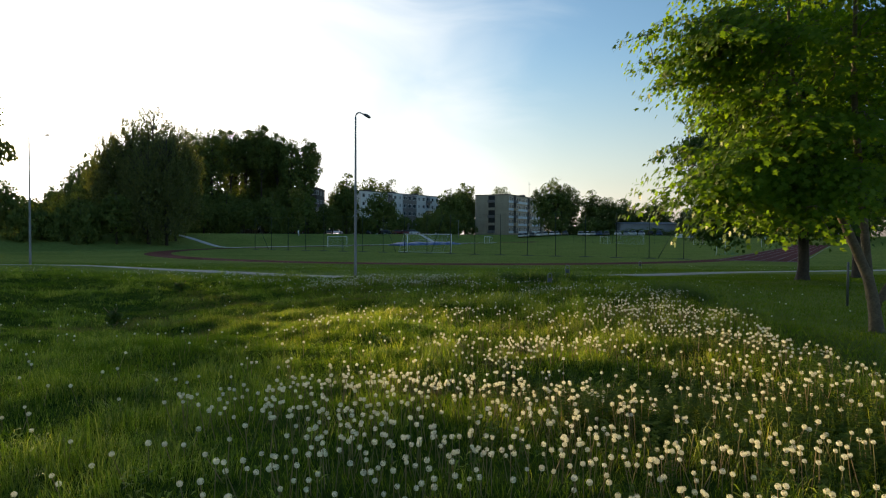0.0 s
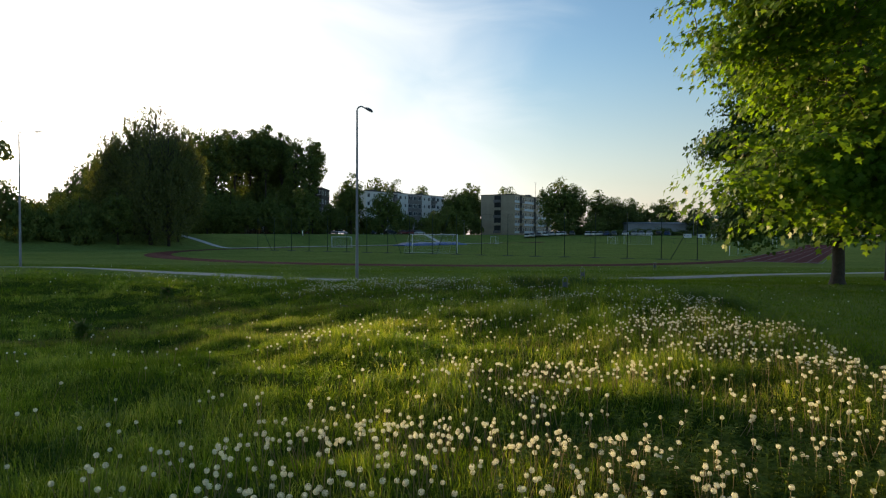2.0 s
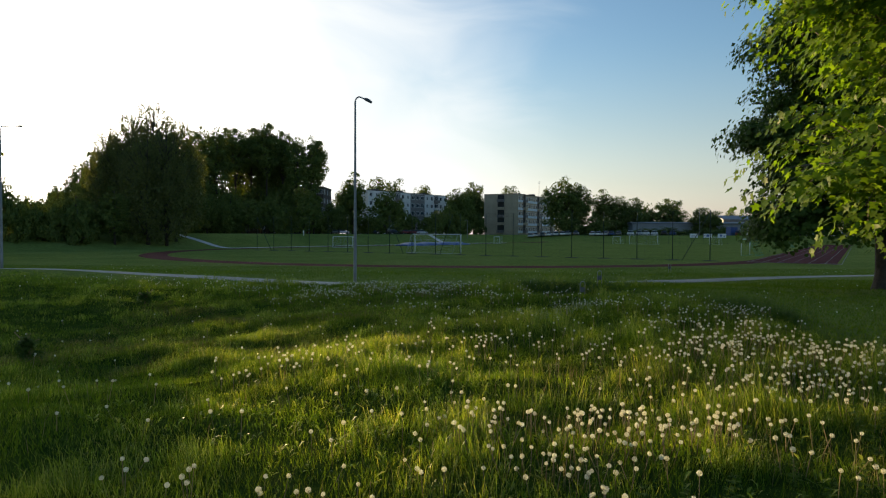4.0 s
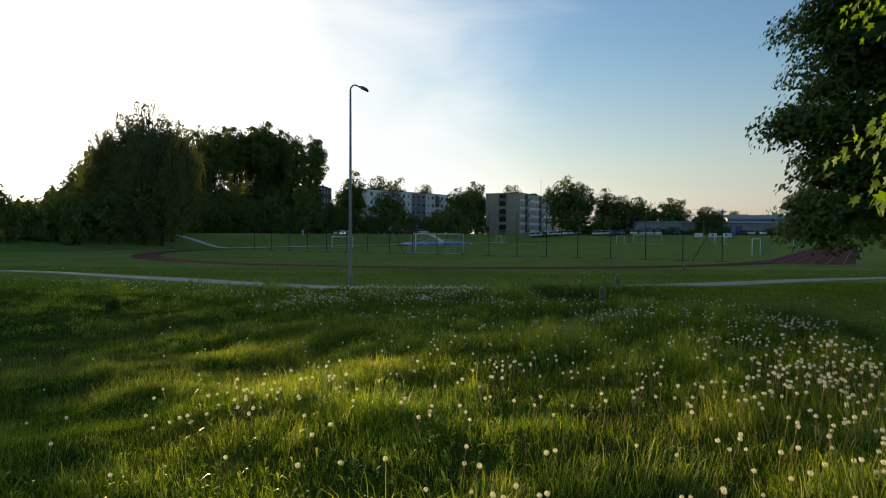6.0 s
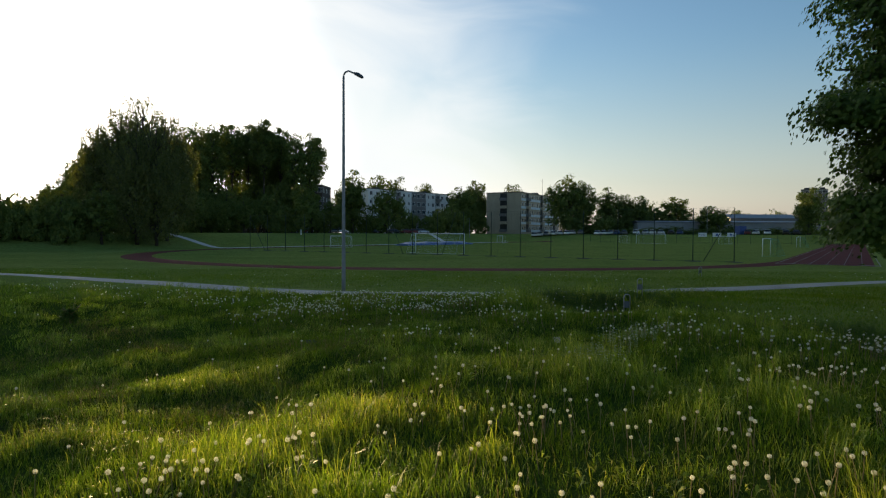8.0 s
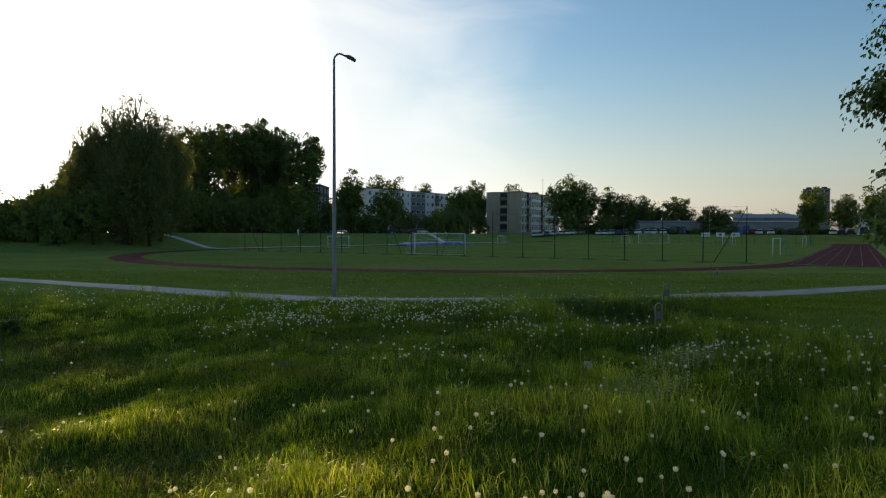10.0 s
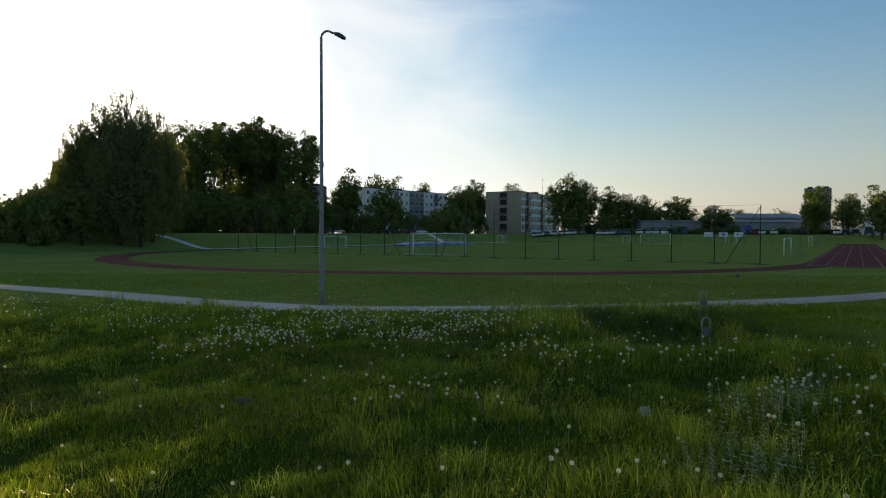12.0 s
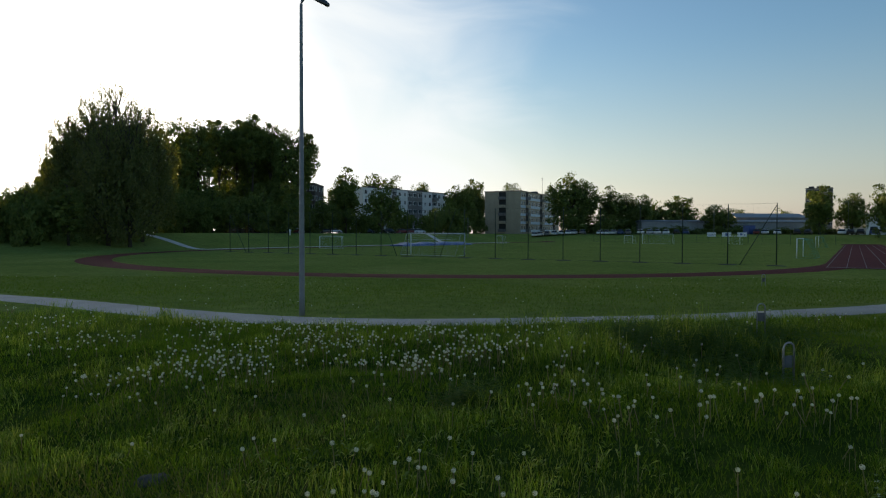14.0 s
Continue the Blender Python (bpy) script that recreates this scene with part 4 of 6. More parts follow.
def boughs(seed, stems, volumes, leaf, kind, per, disc, sag=0.35, thin=1.0):
    """A broad-leaved tree about its base. Flat, drooping sprays of leaves fill the volumes (centre, radii, number of sprays, inner share);
    every spray hangs on a branch that leaves the nearest wood."""
    rng = np.random.default_rng(seed)
    wood = bmesh.new()
    nodes, girth = [], []
    for st in stems:
        p = spline(st, 20)
        tube(wood, [q[:3] for q in p], [max(q[3], 0.008) for q in p], 12)
        for q in p:
            if q[2] > 1.3:
                nodes.append(np.array(q[:3]))
                girth.append(q[3] * 0.6)
    sprays = []
    for c, R, count, inner in volumes:
        c, R = np.array(c, dtype=float), np.array(R, dtype=float)
        for _ in range(count):
            u = rng.normal(size=3)
            u /= np.linalg.norm(u)
            lump = 1 + 0.22 * noise.noise(Vector(u * 2.3) + Vector((seed, 3.1, 0)))
            sprays.append(c + u * R * lump * rng.uniform(inner, 1.0))
    reach = lambda p: min(np.linalg.norm(q - p) for q in nodes[:60])
    sprays.sort(key=reach)
    pos, nrm, tips = [], [], []
    for p in sprays:
        base = np.array(nodes)
        d = np.linalg.norm(base - p, axis=1) + 0.9 * np.maximum(base[:, 2] - p[2] + 0.25, 0)
        k = int(np.argmin(d))
        q, g = base[k], girth[k]
        r0 = min(g, 0.012 + 0.016 * np.linalg.norm(p - q)) * thin
        mid = (q + p) / 2 + [0, 0, 0.10 * np.linalg.norm(p - q)] + rng.normal(0, 0.05, 3)
        tube(wood, [q, (q + mid) / 2 + rng.normal(0, 0.02, 3), mid, p], [r0, r0 * 0.85, r0 * 0.65, 0.006], 5, False)
        nodes += [mid, p]
        girth += [r0 * 0.6, 0.010]
        out = p - q
        out[2] *= 0.3
        out /= np.linalg.norm(out) + 1e-6
        m = max(6, rng.poisson(per))
        rad = disc * rng.uniform(0.75, 1.3)
        turn, far = rng.random(m) * 2 * math.pi, 1.75 * rad * np.sqrt(rng.random(m))
        off = np.stack([far * np.cos(turn), far * np.sin(turn), rng.normal(0, 0.24 * rad, m)], 1)
        off += out * (off @ out)[:, None] * 0.35
        off[:, 2] -= sag * (off[:, 0] ** 2 + off[:, 1] ** 2) / (2 * rad) + sag * 0.5 * (off @ out)
        flat = off * [1, 1, 0]
        flat /= np.linalg.norm(flat, axis=1)[:, None] + 1e-6
        pos.append(p + off)
        away = np.array([p[0], p[1], 0.0]) / (math.hypot(p[0], p[1]) + 1e-6)
        nrm.append(np.array([0, 0, 0.75]) + 0.75 * away + 0.45 * flat + rng.normal(0, 0.42, (m, 3)))
        tips.append(flat * 0.7 + out * 0.4 + [0, 0, -0.75] + rng.normal(0, 0.3, (m, 3)))
        for j in range(4):
            e = p + off[j] * 0.9
            tube(wood, [mid * 0.3 + p * 0.7, e], [0.006, 0.003], 3, False)
    pos, nrm, tips = np.concatenate(pos), np.concatenate(nrm), np.concatenate(tips)
    return wood, leaves_mesh("crown", pos, nrm, leaf * rng.uniform(0.7, 1.2, len(pos)), kind, rng, tips)


# the maple beside the meadow: stems lean towards the open grass
tree_thing("maple_tree", pose(8.63, 12.3, tz(8.63, 12.3) - 0.05), "young maple with leaning pale stems and bright green lobed leaves", "tree",
           boughs(11, [[(0, 0, 0, 0.155), (-0.04, 0.0, 0.35, 0.118), (-0.20, 0.0, 1.15, 0.098), (-0.80, 0.0, 2.45, 0.078), (-1.22, 0.0, 3.6, 0.066), (-2.05, -0.1, 4.8, 0.045), (-2.6, -0.1, 5.9, 0.03), (-3.0, 0.0, 7.4, 0.015)],
                       [(-1.18, 0.0, 3.5, 0.05), (-1.55, 0.1, 4.7, 0.042), (-1.7, 0.2, 5.5, 0.035), (-1.8, 0.2, 7.8, 0.015)],
                       [(-0.12, 0.02, 0.70, 0.085), (-0.16, 0.1, 1.5, 0.080), (-0.26, 0.2, 3.15, 0.072), (-0.42, 0.2, 5.1, 0.052), (-0.4, 0.2, 8.6, 0.02)],
                       [(0.0, 0.0, 0.6, 0.08), (0.6, -0.1, 1.9, 0.07), (1.2, -0.2, 3.6, 0.06), (1.7, -0.3, 7.2, 0.02)]],
                  [((-0.9, 0.0, 6.4), (3.3, 3.3, 2.7), 185, 0.45), ((-3.5, -0.4, 5.55), (1.25, 1.3, 1.0), 56, 0.2), ((-2.1, -0.3, 4.3), (1.8, 1.8, 1.2), 56, 0.2),
                   ((-3.05, -0.65, 3.1), (1.95, 1.4, 1.0), 84, 0.1), ((-1.5, -0.3, 3.0), (1.4, 1.6, 0.75), 36, 0.2), ((1.3, 0.2, 4.8), (2.3, 2.6, 2.2), 40, 0.5)],
                  0.116, "maple", 86, 0.27, 0.45), M_BARK_PALE, M_MAPLE)

tree_thing("broadleaf_tree", pose(14.9, 25.7, tz(14.9, 25.7) - 0.05), "large dark green leafy tree with low hanging branches", "tree",
           boughs(12, [[(0, 0, 0, 0.36), (0.0, 0, 0.25, 0.25), (0.03, 0, 1.0, 0.21), (0.0, 0.1, 4, 0.18), (0.1, 0.1, 8, 0.11), (0.0, 0.0, 12.5, 0.03)],
                       [(0, 0, 2.2, 0.12), (-1.6, -0.2, 3.3, 0.09), (-3.2, -0.3, 3.2, 0.05), (-4.6, -0.4, 2.8, 0.02)],
                       [(0, 0, 3.6, 0.12), (-1.8, 0.3, 5.4, 0.09), (-3.6, 0.0, 6.4, 0.05), (-4.6, 0, 6.5, 0.02)]],
                  [((0.2, 0.1, 8.9), (4.4, 4.6, 4.9), 330, 0.30), ((-4.3, -0.3, 5.6), (1.15, 1.4, 0.5), 40, 0.1), ((-2.6, -0.4, 7.0), (1.9, 2.2, 2.8), 90, 0.1), ((-3.5, -0.4, 2.75), (1.75, 1.7, 0.9), 62, 0.1),
                   ((-3.4, -0.2, 8.7), (1.3, 1.6, 1.4), 46, 0.1), ((-2.0, -0.5, 4.3), (2.2, 2.4, 1.5), 84, 0.1), ((-3.1, -0.3, 4.3), (1.5, 1.7, 1.1), 44, 0.1), ((0.4, -0.4, 3.2), (2.6, 2.6, 1.2), 50, 0.1), ((2.8, -0.2, 5.0), (3.0, 3.2, 2.6), 60, 0.2)],
                  0.155, "broad", 105, 0.36, 0.5), M_BARK, M_LINDEN)
tree_thing("broadleaf_tree", pose(21.0, 31.5, tz(21, 31.5) - 0.05), "dark green leafy tree on the lawn beside footpath", "tree",
           boughs(13, [[(0, 0, 0, 0.30), (0, 0, 0.4, 0.22), (0, 0, 2, 0.19), (0.1, 0, 5, 0.14), (0, 0, 10, 0.03)]],
                  [((0, 0, 7.0), (5.0, 5.0, 5.0), 190, 0.4), ((-2, 0, 3.0), (2.6, 2.6, 1.1), 50, 0.1)], 0.24, "simple", 26, 0.45, 0.45), M_BARK, M_LINDEN)

def weed_plant(x, y, h, seed):
    """A dark tall weed: a few upright stems with narrow leaves."""
    rng = np.random.default_rng(seed)
    stems = [[(0, 0, 0, 0.006), (rng.normal(0, 0.05), rng.normal(0, 0.05), h * 0.5, 0.005), (rng.normal(0, 0.12), rng.normal(0, 0.12), h * rng.uniform(0.8, 1.1), 0.003)] for _ in range(7)]
    wood, crown = grow(seed, stems, (0, 0, h * 0.5), (h * 0.42, h * 0.42, h * 0.5), 26, 8, 7, 0.03, 0.065, "simple", 0.3, 0.8, -0.9, 0.1)
    tree_thing("weed_clump", pose(x, y, tz(x, y) - 0.02), "dark leafy weed clump standing in meadow hollow", "weed", (wood, crown), M_STALK, M_LINDEN, "weed clumps in the meadow")


weed_plant(-8.2, 15.5, 0.55, 61)
weed_plant(-10.2, 24.0, 0.5, 63)

# shapes of the far trees, built once about their base
FAR = {}


def keep_shape(key, wood, crown, mat=None, bark=None):
    wm = bpy.data.meshes.new("trunk")
    wood.to_mesh(wm)
    wood.free()
    wm.materials.append(bark or M_BARK)
    crown.materials.append(mat or M_FARLEAF)
    FAR[key] = (wm, crown)


def lobed_tree(key, seed, h, r, centre, radii, lobes, size, per, leaf, lower=-0.9, rough=0.28, mat=None, core=2.9):
    """A far broad-leaved tree: a stem, limbs, and a crown heaped up of uneven lobes, each a shell of leaves."""
    rng = np.random.default_rng(seed)
    c, R = np.array(centre, dtype=float), np.array(radii, dtype=float)
    wood = bmesh.new()
    tube(wood, [(0, 0, -0.3), (0.06, 0, h * 0.3), (-0.05, 0.05, h * 0.65), (0, 0, h)], [r, r * 0.8, r * 0.5, 0.04], 7)
    pos, nrm = [], []
    k = 0
    while k < lobes:
        u = rng.normal(size=3)
        u /= np.linalg.norm(u)
        if u[2] < lower:
            continue
        k += 1
        lump = 1 - rough / 2 + rough * (0.5 + 1.1 * noise.noise(Vector(u * 1.9) + Vector((seed * 3.7, 0, 0))))
        lr = size * rng.uniform(0.6, 1.25)
        p = c + u * (R * lump - lr * 0.8) * (rng.uniform(0.82, 1.0) if k % 4 else rng.uniform(0.35, 0.75))
        z0 = min(max(p[2] - 0.5 * np.hypot(p[0], p[1]) - 0.1 * h, 0.15 * h), 0.9 * h)
        if k % 2:
            tube(wood, [(0, 0, z0), (p + [0, 0, z0]) / 2 + [0, 0, 0.04 * h], p], [r * 0.35, r * 0.2, 0.03], 4, False)
        m = rng.poisson(per)
        v = rng.normal(size=(m, 3)) + u * 0.55
        v /= np.linalg.norm(v, axis=1)[:, None]
        pos.append(p + v * lr * [1, 1, 0.82] * rng.uniform(0.55, 1.06, (m, 1)))
        nrm.append(v + rng.normal(0, 0.45, (m, 3)))
    # the dim inside of the crown: broad sprays
    m = int(5 * lobes)
    v = rng.normal(size=(m, 3))
    v *= (rng.random((m, 1)) ** 0.4) / np.linalg.norm(v, axis=1)[:, None]
    pos.append(c + v * (R - size * 0.9) * 0.86)
    nrm.append(rng.normal(size=(m, 3)))
    pos, nrm = np.concatenate(pos), np.concatenate(nrm)
    scale = leaf * rng.uniform(0.65, 1.25, len(pos))
    scale[-m:] *= core
    keep_shape(key, wood, leaves_mesh("crown", pos, nrm, scale, "simple", rng), mat)


def weeping_birch(key, seed, h, spread, limbs, strands, per=10, leaf=0.27, low=0.10):
    """A tall birch: steep limbs, and from each long hanging strands of small leaves; slim loose leaders at the top."""
    rng = np.random.default_rng(seed)
    wood = bmesh.new()
    tube(wood, [(0, 0, -0.3), (0.1, 0, h * 0.3), (-0.1, 0.1, h * 0.7), (0, 0, h * 0.97)], [0.34, 0.27, 0.14, 0.03], 8)
    pos, nrm, tips = [], [], []
    for k in range(limbs):
        f = (k + rng.random()) / limbs
        top = h * (low + 0.06 + (0.99 - low - 0.06) * f ** 0.72) - h * 0.07 * rng.random() * (f > 0.7)
        room = spread * min(1.0, 0.75 + 0.5 * f) * (1 - max(0.0, (top / h - 0.55) / 0.45) ** 1.7 * 0.58)
        a = 2.4 * k + rng.normal(0, 0.3)
        o = room * (rng.uniform(0.25, 1.0) ** 0.6)
        p = np.array([o * math.cos(a), o * math.sin(a), top])
        b = np.array([0, 0, max(0.08 * h, top - 0.9 * o - 0.10 * h)])
        mid = b * 0.45 + p * 0.55 + [0, 0, -0.04 * h * 0.3] + rng.normal(0, 0.15, 3)
        tube(wood, [b, mid, p], [0.10 * (1.1 - f) + 0.03, 0.05, 0.02], 4, False)
        n = int(strands * (0.55 if top > 0.82 * h else 1.0))
        for _ in range(n):
            t = rng.uniform(0.35, 1.0)
            q = mid * (1 - t) + p * t + rng.normal(0, 0.32, 3) * [1, 1, 0.6]
            L = rng.uniform(0.5, 1.6) if top > 0.80 * h else rng.uniform(0.9, 3.4)
            L = min(L, max(0.3, q[2] - 0.4))
            m = max(4, int(per * L / 1.8))
            w = np.sort(rng.random(m))[:, None]
            drift = rng.normal(0, 0.22, 3) * [1, 1, 0]
            pos.append(q + w * (drift - [0, 0, L]) + rng.normal(0, 0.10, (m, 3)))
            nrm.append(rng.normal(0, 1, (m, 3)) * [1, 1, 0.5])
            tips.append(np.array([0, 0, -1.0]) + rng.normal(0, 0.45, (m, 3)))
    # the close inner curtain of strands
    m = 1800
    v = rng.normal(size=(m, 3))
    v *= (rng.random((m, 1)) ** 0.4) / np.linalg.norm(v, axis=1)[:, None]
    pos.append(np.array([0, 0, (0.42 + low / 3 - 0.033) * h]) + v * [spread * 0.82, spread * 0.82, (0.40 - low * 0.5 + 0.05) * h])
    nrm.append(rng.normal(0, 1, (m, 3)) * [1, 1, 0.4])
    tips.append(np.array([0, 0, -1.0]) + rng.normal(0, 0.3, (m, 3)))
    pos, nrm, tips = np.concatenate(pos), np.concatenate(nrm), np.concatenate(tips)
    scale = leaf * rng.uniform(0.65, 1.2, len(pos))
    scale[-m:] *= 2.0
    keep_shape(key, wood, leaves_mesh("crown", pos, nrm, scale, "simple", rng, tips), M_BIRCH)


lobed_tree("round", 21, 11, 0.3, (0, 0, 6.2), (5.3, 5.3, 5.9), 74, 1.35, 62, 0.46)
lobed_tree("round2", 22, 11, 0.3, (0.3, 0, 6.2), (5.6, 4.8, 5.9), 78, 1.25, 58, 0.46, rough=0.40)
lobed_tree("oval", 23, 14, 0.28, (0, 0, 7.6), (3.5, 3.5, 7.2), 62, 1.15, 58, 0.44, -1)
lobed_tree("cone", 24, 9, 0.18, (0, 0, 4.2), (2.3, 2.3, 4.9), 40, 0.9, 50, 0.36, -1)
lobed_tree("bush", 25, 4.5, 0.16, (0, 0, 2.4), (3.6, 3.0, 2.8), 36, 1.0, 50, 0.42, -0.8, 0.4)
lobed_tree("tall", 26, 27, 0.34, (0, 0, 21.0), (4.6, 4.6, 7.4), 80, 1.25, 76, 0.46, -0.95, 0.32, core=2.0)
lobed_tree("tall2", 27, 27, 0.34, (0, 0, 16.0), (4.8, 4.4, 12.2), 110, 1.3, 76, 0.46, -1, 0.30, core=2.4)
lobed_tree("veteran", 32, 13, 0.4, (0, 0, 8.0), (7.5, 6.8, 7.2), 120, 1.55, 66, 0.46, -0.8, 0.45)
weeping_birch("birch", 28, 24.5, 5.8, 130, 19)
weeping_birch("birch3", 30, 17.0, 5.0, 60, 16, 10, 0.24, 0.68)
weeping_birch("birch2", 29, 20.0, 5.2, 110, 18)


def far_tree(name, key, x, y, sx, sz, rz, label, group=""):
    t = thing(name, pose(x, y, tz(x, y) - (0.7 if key == "bush" else 0.1), 0, 0, rz) @ Matrix.Diagonal((sx, sx, sz, 1)), label, "tree", group)
    for nm, me in zip(("trunk", "crown"), FAR[key]):
        o = new(nm, me)
        o.parent = t
    return t


for i, (k, x, y, sx, sz) in enumerate([
        ('birch', -50.0, 107.5, 0.95, 1.01),
        ('birch', -47.0, 109.0, 0.86, 0.91),
        ('birch', -54.0, 108.5, 0.9, 0.90),
        ('birch2', -59.0, 110.5, 0.92, 0.96),
        ('birch2', -46.2, 103.8, 0.85, 0.98),
        ('birch2', -48.6, 102.5, 0.95, 0.88),
        ('birch2', -54.0, 113.0, 1.0, 0.98),
        ('birch3', -44.7, 58.5, 0.95, 1.0),
        ('birch2', -50.6, 121.0, 0.85, 1.0),
]):
    far_tree("birch_tree", k, x, y, sx, sz, 67 * i, "tall dense weeping birch dark against evening sun", "weeping birches by the field")

for i, (k, x, y, sx, sz) in enumerate([
        ('tall2', -65.7, 165.5, 0.88, 1.03),
        ('tall2', -63.4, 170.5, 0.88, 1.04),
        ('tall', -59.9, 175.5, 0.95, 1.04),
        ('tall', -57.2, 180.5, 0.91, 1.08),
        ('tall', -51.3, 175.5, 0.95, 1.1),
        ('tall', -48.2, 180.5, 0.91, 1.05),
        ('tall2', -42.3, 173.5, 0.8, 0.97),
        ('tall2', -38.9, 175.5, 0.87, 0.99),
        ('tall2', -66.4, 160.5, 0.76, 0.96),
        ('tall', -39.7, 187.5, 0.8, 0.99),
        ('tall', -68.3, 190.5, 0.93, 1.15),
        ('tall', -58.9, 193.5, 0.94, 1.14),
        ('tall2', -70.4, 180.5, 0.83, 1.07),
        ('tall2', -48.3, 187.5, 0.87, 1.05),
        ('tall2', -67.1, 200.5, 1.16, 1.07),
        ('tall2', -58.1, 201.5, 1.17, 1.04),
        ('tall2', -55.0, 183.0, 0.9, 1.0),
        ('tall2', -52.0, 196.0, 1.0, 1.05),
]):
    far_tree("tall_tree", k, x, y, sx, sz, 67 * i, "tall slender dark tree of a grove by apartment block", "trees of the tall grove")

for i, (k, x, y, sx, sz) in enumerate([
        ('round', -46.0, 143.5, 0.6, 0.66),
        ('round2', -42.6, 147.5, 0.63, 0.72),
        ('cone', -33.3, 143.5, 1.16, 1.23),
        ('bush', -37.9, 145.5, 0.9, 1.28),
        ('round', -50.5, 141.5, 0.55, 0.61),
        ('oval', -31.3, 165.5, 0.74, 0.62),
        ('bush', -34.7, 165.5, 0.96, 1.15),
        ('bush', -62.0, 165.5, 0.92, 0.93),
        ('bush', -57.3, 167.5, 0.93, 0.89),
        ('bush', -65.6, 163.5, 0.84, 0.92),
        ('oval', -28.1, 180.5, 1.29, 1.2),
        ('round2', -17.8, 173.5, 0.91, 0.99),
        ('round', -31.2, 175.5, 0.57, 0.7),
        ('round', -54.1, 140.5, 0.63, 0.67),
        ('round2', -49.4, 160.5, 0.72, 0.7),
        ('round', -35.1, 161.5, 0.62, 0.73),
        ('oval', -54.9, 157.5, 0.83, 0.78),
        ('oval', -44.1, 160.5, 0.85, 0.74),
        ('bush', -24.6, 185.5, 0.84, 1.25),
        ('round', -60.5, 147.0, 0.9, 0.95),
        ('bush', -57.0, 141.0, 1.1, 1.3),
        ('bush', -71.0, 135.0, 1.2, 1.2),
        ('bush', -66.0, 137.0, 1.2, 1.3),
        ('bush', -77.0, 138.0, 1.2, 1.2),
        ('bush', -51.0, 143.0, 1.1, 1.3),
        # the last two are added to keep low sun off part of the meadow
        ('round', -66.0, 114.0, 0.80, 0.56),
        ('cone', -70.8, 114.5, 0.62, 0.90),
]):
    far_tree("park_or_blocker_tree", k, x, y, sx, sz, 67 * i, "dark green leafy tree on lawn before apartment block, or added sun blocker", "trees before the apartment blocks")

for i, (k, x, y, sx, sz) in enumerate([
        ('bush', -0.6, 195.5, 1.37, 1.79),
        ('round2', 9.7, 277.5, 1.21, 1.87),
        ('oval', 1.6, 230.5, 0.95, 1.14),
        ('round', 26.9, 290.5, 1.53, 1.88),
        ('round', -33.8, 285.5, 1.5, 2.17),
        ('round2', -26.8, 295.5, 1.2, 2.11),
        ('round', -12.6, 295.5, 1.13, 1.93),
        ('bush', -4.6, 190.5, 0.99, 1.43),
        ('round', 5.1, 230.5, 0.8, 1.28),
        ('bush', 2.5, 215.5, 0.98, 1.45),
        ('bush', 10.6, 251.5, 1.04, 1.8),
        ('oval', 6.5, 265.5, 1.1, 1.34),
        ('veteran', 4.0, 250.0, 0.62, 1.18),
        ('veteran', 10.5, 268.0, 0.70, 1.25),
        ('cone', -0.5, 246.0, 1.3, 1.85),
        ('veteran', -14.0, 300.0, 0.9, 1.5),
        # hidden tree, added to block a streak of sun across the field
        ('veteran', -37.5, 227.0, 0.75, 1.25),
]):
    far_tree("street_or_blocker_tree", k, x, y, sx, sz, 67 * i, "dark green leafy tree or added sun blocker beside apartment block", "trees among the apartment blocks")

for i, (k, x, y, sx, sz) in enumerate([
        ('veteran', 41.2, 230.5, 1.34, 1.38),
        ('oval', 49.8, 246.5, 1.14, 1.09),
        ('oval', 58.0, 241.5, 1.47, 1.2),
        ('round', 64.3, 243.5, 1.04, 1.26),
        ('round', 69.0, 240.5, 1.06, 1.21),
        ('bush', 78.1, 252.5, 1.75, 2.41),
        ('round2', 84.5, 247.5, 1.42, 1.17),
        ('round', 91.9, 230.5, 1.3, 0.86),
        ('bush', 136.6, 275.5, 1.73, 2.07),
        ('round2', 108.8, 200.5, 1.0, 1.14),
        ('round', 121.8, 205.5, 0.92, 1.08),
        ('oval', 118.0, 215.5, 1.0, 1.08),
        ('round2', 104.6, 165.5, 0.94, 1.10),
        ('bush', 61.6, 239.5, 1.93, 1.21),
        ('bush', 50.9, 237.5, 1.91, 1.04),
        ('bush', 71.7, 242.5, 1.67, 1.23),
        ('round', 113.4, 165.5, 1.2, 1.1),
        ('bush', 90.4, 245.5, 1.7, 1.5),
        ('round', 140.0, 315.5, 1.26, 1.01),
]):
    far_tree("car_park_tree", k, x, y, sx, sz, 67 * i, "dark green broad leafy tree beside car park", "trees round the car park")

